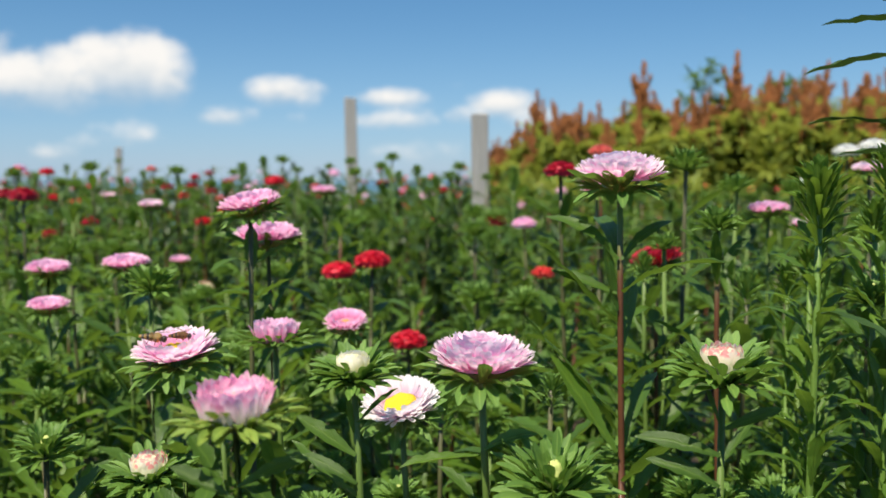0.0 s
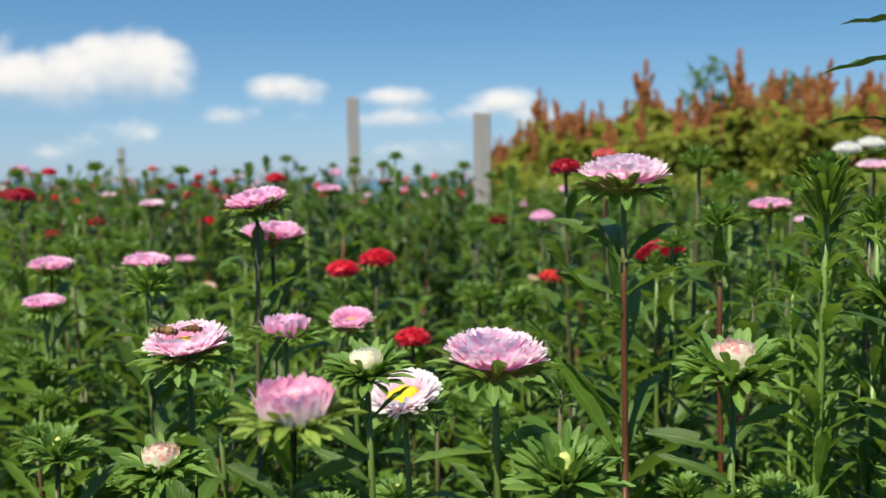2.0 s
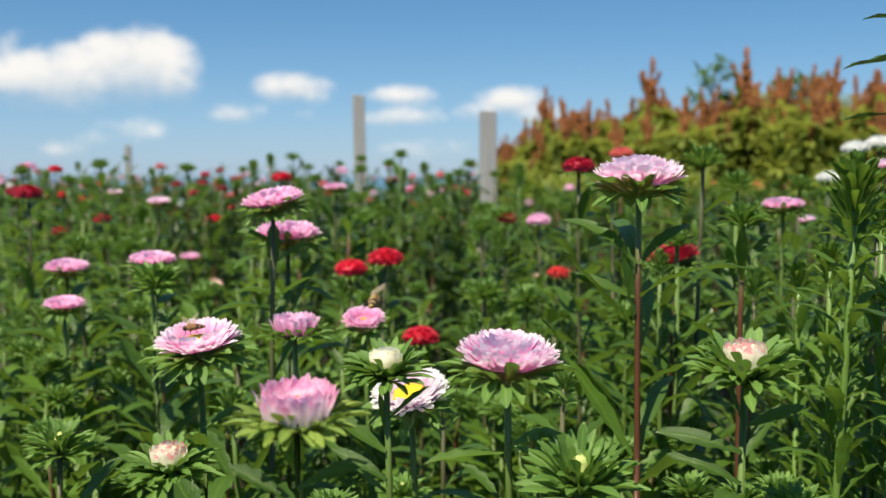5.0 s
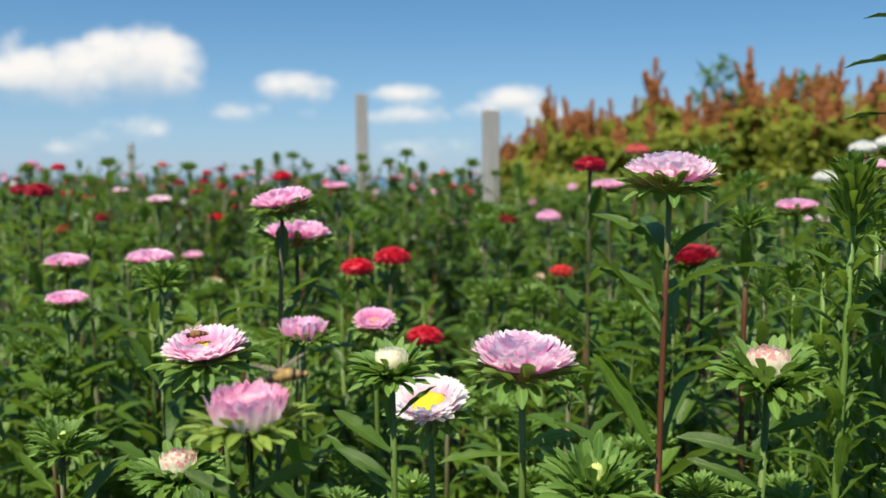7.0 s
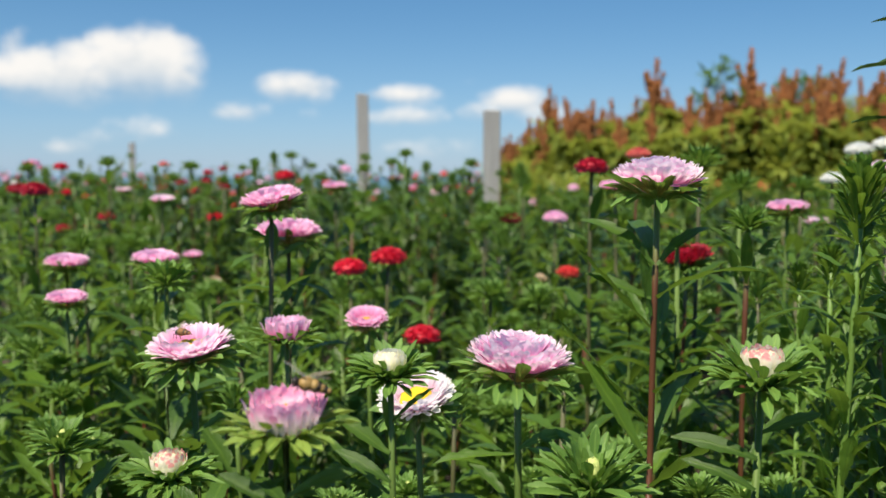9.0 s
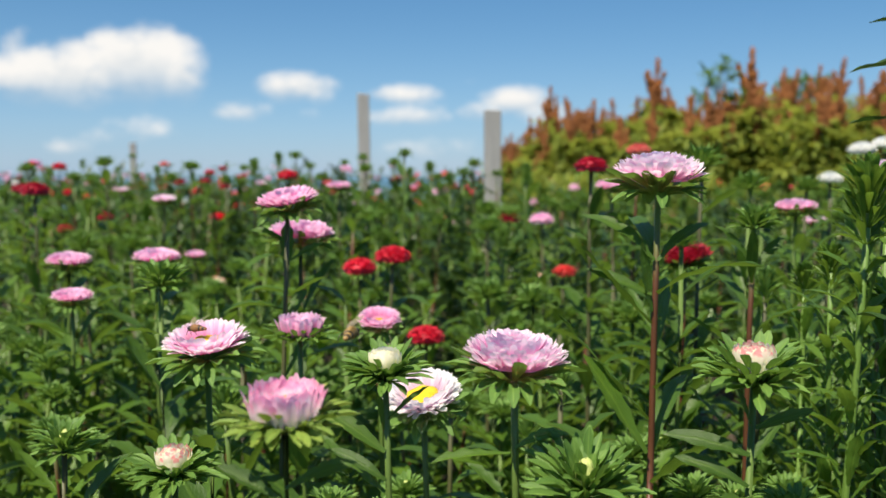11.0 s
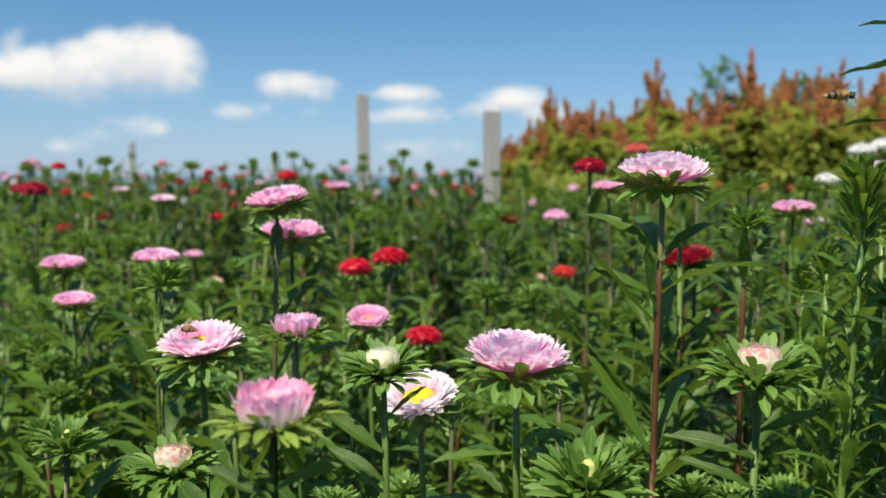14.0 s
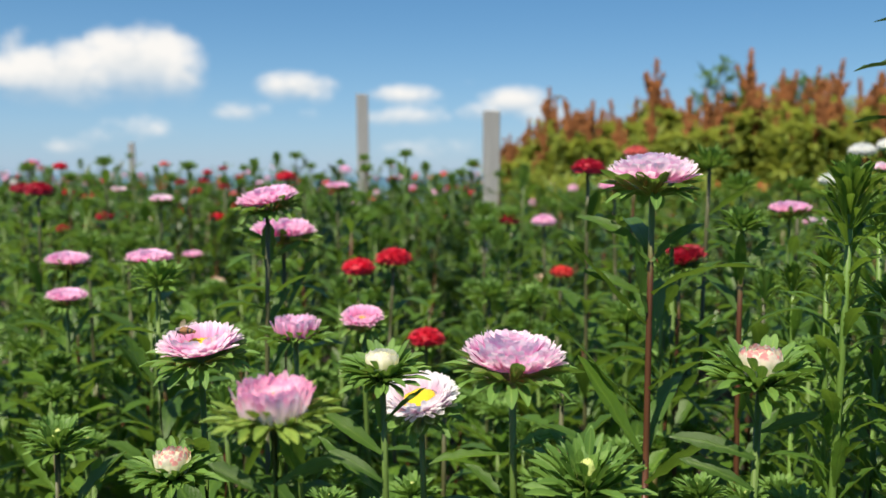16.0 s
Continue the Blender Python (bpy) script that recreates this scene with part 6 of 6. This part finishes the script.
    walk(red_z, sway(red_z, ((0, -0.82, 1.1), (0.5, -0.63, 0.4), (1, -0.62, 0.2), (1.5, 0.00, 0.0), (2, -0.11, -5.7), (2.5, 0.16, -3.0), (3, 0.87, -1.0), (3.5, 0.44, 0.1), (4, 0.02, 0.2), (4.5, -0.01, -1.1), (5, 0.36, -2.7), (5.5, 0.73, -3.0), (6, 0.68, -1.9), (6.5, 0.25, -0.2), (7, 0.39, -1.2), (7.5, 0.26, -0.6), (8, 1.05, -1.5), (8.5, 1.45, -2.7), (9, 1.41, -1.6), (9.5, 0.98, -0.6), (10, 0.59, -0.1), (10.5, 0.48, -0.3), (11, 0.69, -0.8), (11.5, 0.96, -0.7), (12, 0.73, -0.4), (12.5, 0.93, -0.3), (13, 0.71, -0.1), (13.5, 0.46, 0.1), (14, 0.75, -1.1), (14.5, 0.88, -1.1), (15, 0.75, -1.1), (15.5, 0.61, -1.0), (16, 0.51, -0.9))))
    walk(pink_aa, sway(pink_aa, ((0, -1.84, -5.4), (0.5, -1.79, -6.1), (1, -1.24, -3.8), (1.5, 0.00, 0.0), (2, 0.56, 3.1), (2.5, 1.36, 4.8), (3, 1.89, 4.2), (3.5, 1.74, 4.1), (4, 1.08, 1.6), (4.5, 0.06, -1.5), (5, -0.89, -4.2), (5.5, -1.43, -5.5), (6, -1.35, -5.0), (6.5, -0.71, -3.1), (7, 0.21, -0.1), (7.5, 1.39, 0.5), (8, 2.00, 0.8), (8.5, 1.71, 0.9), (9, 1.15, -0.5), (9.5, 0.26, -2.1), (10, -0.61, -3.5), (10.5, -1.11, -4.2), (11, -1.05, -3.8), (11.5, -0.46, -2.3), (12, 0.63, -0.6), (12.5, 1.47, 2.2), (13, 1.79, 3.8), (13.5, 1.55, 3.9), (14, 1.29, 2.6), (14.5, 0.63, 1.3), (15, 0.11, -1.4), (15.5, -0.40, -4.0), (16, -0.50, -5.2))))
    walk(red_ab, sway(red_ab, ((0, -0.13, -0.4), (0.5, 0.07, -1.1), (1, 0.08, 0.2), (1.5, 0.00, 0.0), (2, -0.11, 0.6), (2.5, -0.09, -0.3), (3, -0.09, 0.4), (3.5, 0.18, 0.1), (4, 0.33, 0.2), (4.5, 0.30, 0.1), (5, 0.19, -0.1), (5.5, 0.05, -0.4), (6, -0.04, -0.6), (6.5, -0.04, -0.7), (7, 0.11, -1.8), (7.5, 0.24, -1.3), (8, 0.19, -1.0), (8.5, 0.16, -1.1), (9, 0.26, -1.2), (9.5, 0.15, -1.3), (10, 0.05, -1.1), (10.5, 0.01, -0.9), (11, 0.03, -0.5), (11.5, 0.09, -0.1), (12, 0.28, 0.1), (12.5, 0.19, 0.3), (13, 0.11, 0.4), (13.5, 0.13, -0.8), (14, -0.00, -0.7), (14.5, -0.00, -0.7), (15, 0.14, -0.7), (15.5, 0.16, -2.1), (16, 0.19, -1.9))))
    walk(red_ac, sway(red_ac, ((0, 0.30, -2.6), (0.5, 0.07, 0.5), (1, -0.06, 0.3), (1.5, 0.00, 0.0), (2, 0.05, 1.6), (2.5, 0.21, 0.8), (3, 0.06, 2.9), (3.5, -0.12, 2.3), (4, -0.14, 0.4), (4.5, -0.04, -0.7), (5, 0.09, -0.7), (5.5, 0.09, 0.1), (6, -0.07, 0.6), (6.5, -0.25, 0.0), (7, -0.26, -1.7), (7.5, 0.01, -1.6), (8, 0.10, -1.7), (8.5, 0.06, -2.1), (9, 0.02, -0.6), (9.5, -0.26, 0.9), (10, -0.23, 1.0), (10.5, 0.08, 0.3), (11, 0.35, -0.1), (11.5, 0.29, 0.8), (12, -0.12, 0.8), (12.5, -0.49, 2.3), (13, -0.29, 2.3), (13.5, 0.18, 0.9), (14, 0.47, -0.6), (14.5, 0.47, -2.3), (15, 0.47, -2.3), (15.5, 0.20, -2.2), (16, 0.24, -2.1))))
    walk(edge_shoot, sway(edge_shoot, ((0, -0.89, 1.5), (0.5, -0.69, 1.0), (1, -0.30, 0.3), (1.5, 0.00, 0.0), (2, -0.23, -0.0), (2.5, -0.27, 0.1), (3, 0.10, 1.6), (3.5, 0.32, 4.3), (4, 0.43, 3.3), (4.5, 0.15, 2.3), (5, 0.29, 1.2), (5.5, 0.53, 0.5), (6, 0.35, 0.8), (6.5, 0.08, 1.8), (7, 0.18, 1.5), (7.5, 0.49, 1.3), (8, 0.32, 1.0), (8.5, 0.14, 1.2), (9, 0.39, 0.3), (9.5, 0.59, -0.6), (10, 0.10, -1.0), (10.5, -0.15, -0.8), (11, 0.30, -0.1), (11.5, 0.50, 0.9), (12, -0.33, 1.1), (12.5, 0.21, 1.8), (13, 0.37, 1.4), (13.5, 0.55, 1.5), (14, -0.07, -0.7), (14.5, -1.12, -2.8), (15, -0.49, -1.7), (15.5, 0.35, -0.1), (16, 0.52, 0.8))))
    rows = sway(pink_c, ((0, -0.69, -3.9), (0.5, -0.53, -3.6), (1, -0.11, -1.3), (1.5, 0.00, 0.0), (2, -0.16, 0.0), (2.5, -0.45, -2.6), (3, -0.61, -5.8), (3.5, -0.57, -6.0), (4, -0.11, -3.4), (4.5, 0.33, -1.0), (5, 0.18, -0.5), (5.5, -0.30, -2.5), (6, -0.53, -5.2), (6.5, -0.17, -6.3), (7, 0.44, -5.6), (7.5, 0.92, -2.5), (8, 0.63, -1.9), (8.5, -0.06, -3.2), (9, -0.50, -4.9), (9.5, -0.32, -5.6), (10, 0.25, -5.5), (10.5, 0.63, -4.3), (11, 0.42, -2.6), (11.5, -0.14, -1.2), (12, -0.48, -2.3), (12.5, -0.31, -3.0), (13, 0.22, -3.0), (13.5, 0.41, -3.2), (14, 0.20, -3.2), (14.5, -0.16, -3.3), (15, -0.16, -3.3), (15.5, 0.02, -3.9), (16, 0.14, -4.2)))
    spots = (0, 1.5, 3.5, 7, 9, 12.5, 16), (0.0036, 0.0046, -0.0000, -0.0037, -0.0030, -0.0050, -0.0070)
    walk(honey_bee, [(t, m @ pose(float(np.interp(t, *spots)), -.003, 0.5540, -6, 6, (14 if t < 3 else 190 if t < 8 else 150) + 8 * math.sin(t * 1.3))) for t, m in rows])
    walk(hoverfly, [
        (0, pose(-0.1716, 0.4950, 0.5489, 0, 10, 8)),
        (0.5, pose(-0.1700, 0.4950, 0.5493, 0, 10, 8)),
        (1, pose(-0.1661, 0.4950, 0.5516, 0, 10, 8)),
        (1.5, pose(-0.1651, 0.4950, 0.5528, 0, 10, 8)),
        (2, pose(-0.1666, 0.4950, 0.5529, 0, 10, 8)),
        (2.5, pose(-0.1693, 0.4950, 0.5503, 0, 10, 8)),
        (2.8, pose(-0.1703, 0.4950, 0.5484, 0, 10, 8)),
        (3, pose(-0.1592, 0.4900, 0.5601, 0, 0, 25)),
        (3.2, pose(-0.1508, 0.4850, 0.5750, 0, -5, 5)),
        (3.4, pose(-0.1411, 0.4800, 0.5845, 0, -5, 0)),
        (3.6, pose(-0.1307, 0.4750, 0.5915, 0, -10, 0)),
        (3.9, pose(-0.1135, 0.4700, 0.5952, 0, -15, 0)),
        (4.2, pose(-0.0837, 0.4500, 0.5949, 0, -25, -35)),
        (4.7, pose(-0.0500, 0.4200, 0.5864, 0, -10, 40)),
        (5.3, pose(-0.0305, 0.3800, 0.5819, 0, 0, 120)),
        (5.8, pose(-0.0342, 0.3600, 0.5780, 0, 0, 160)),
        (6.3, pose(-0.0407, 0.3162, 0.5796, 0, 5, 185)),
        (6.5, pose(-0.0494, 0.3162, 0.5774, 0, 5, 185)),
        (6.7, pose(-0.0572, 0.3162, 0.5730, 0, 5, 185)),
        (6.9, pose(-0.0626, 0.3162, 0.5695, 0, 10, 190)),
        (7.1, pose(-0.0633, 0.3208, 0.5658, 0, 5, 188)),
        (7.3, pose(-0.0604, 0.3227, 0.5654, 0, 0, 188)),
        (7.5, pose(-0.0556, 0.3227, 0.5659, 0, 0, 188)),
        (7.7, pose(-0.0505, 0.3227, 0.5657, 0, -5, 188)),
        (7.9, pose(-0.0477, 0.3227, 0.5653, 0, -18, 196)),
        (8.1, pose(-0.0462, 0.3227, 0.5633, 0, -22, 196)),
        (8.3, pose(-0.0457, 0.3227, 0.5627, 0, -22, 196)),
        (8.5, pose(-0.0475, 0.3227, 0.5625, 0, -22, 196)),
        (8.7, pose(-0.0500, 0.3227, 0.5627, 0, -20, 196)),
        (8.9, pose(-0.0537, 0.3227, 0.5625, 0, -18, 194)),
        (9.1, pose(-0.0590, 0.3227, 0.5619, 0, -16, 192)),
        (9.5, pose(-0.0644, 0.3227, 0.5612, 0, -16, 190)),
        (10, pose(-0.0589, 0.3227, 0.5617, 0, -16, 188)),
        (10.5, pose(-0.0534, 0.3227, 0.5673, 0, -10, 150)),
        (11, pose(-0.0475, 0.3800, 0.5710, 0, 0, 80)),
        (11.5, pose(-0.0185, 0.4200, 0.5830, 0, -20, 30)),
        (12, pose(0.0223, 0.4300, 0.5944, 0, -25, 10)),
        (12.2, pose(0.0484, 0.4300, 0.5992, 0, -30, 10)),
        (12.4, pose(0.0741, 0.4300, 0.6060, 0, -30, 0)),
        (12.6, pose(0.0996, 0.4300, 0.6157, 0, -32, 0)),
        (12.8, pose(0.1239, 0.4300, 0.6227, 0, -32, 0)),
        (13, pose(0.1401, 0.4300, 0.6319, 0, -32, 0)),
        (13.2, pose(0.1559, 0.4300, 0.6400, 0, -25, 5)),
        (13.4, pose(0.1662, 0.4300, 0.6514, 0, -20, 5)),
        (13.6, pose(0.1738, 0.4400, 0.6635, 0, 5, 0)),
        (13.8, pose(0.1844, 0.4500, 0.6740, 0, 0, 0)),
        (14, pose(0.1994, 0.4500, 0.6849, 0, 0, 0)),
        (14.2, pose(0.2156, 0.4500, 0.6916, 0, -15, 5)),
        (14.4, pose(0.2432, 0.4600, 0.6994, 0, -20, 10)),
        (14.8, pose(0.4320, 0.7000, 0.7432, 0, -10, 60)),
        (15.3, pose(0.6314, 1.4000, 0.8089, 0, 0, 140)),
        (15.7, pose(0.3534, 1.9000, 0.8213, 0, 0, 180)),
        (15.9, pose(0.2510, 1.9000, 0.8075, 0, 0, 180)),
        (16, pose(0.2301, 1.9000, 0.8025, 0, 0, 180)),
    ])
    rng = random.Random(3)
    for ob, m in swaying:
        x, y, z = m.translation
        a, b, c = rng.uniform(.25, .6), rng.uniform(1.4, 2.4), rng.uniform(0, 6.28)
        turn = m.to_quaternion().to_matrix().to_4x4()
        walk(ob, [(t, pose(x, y, 0, .3 * a * math.sin(.8 * b * t + c), a * math.sin(b * t + c)) @ turn) for t in range(17)])


motions()
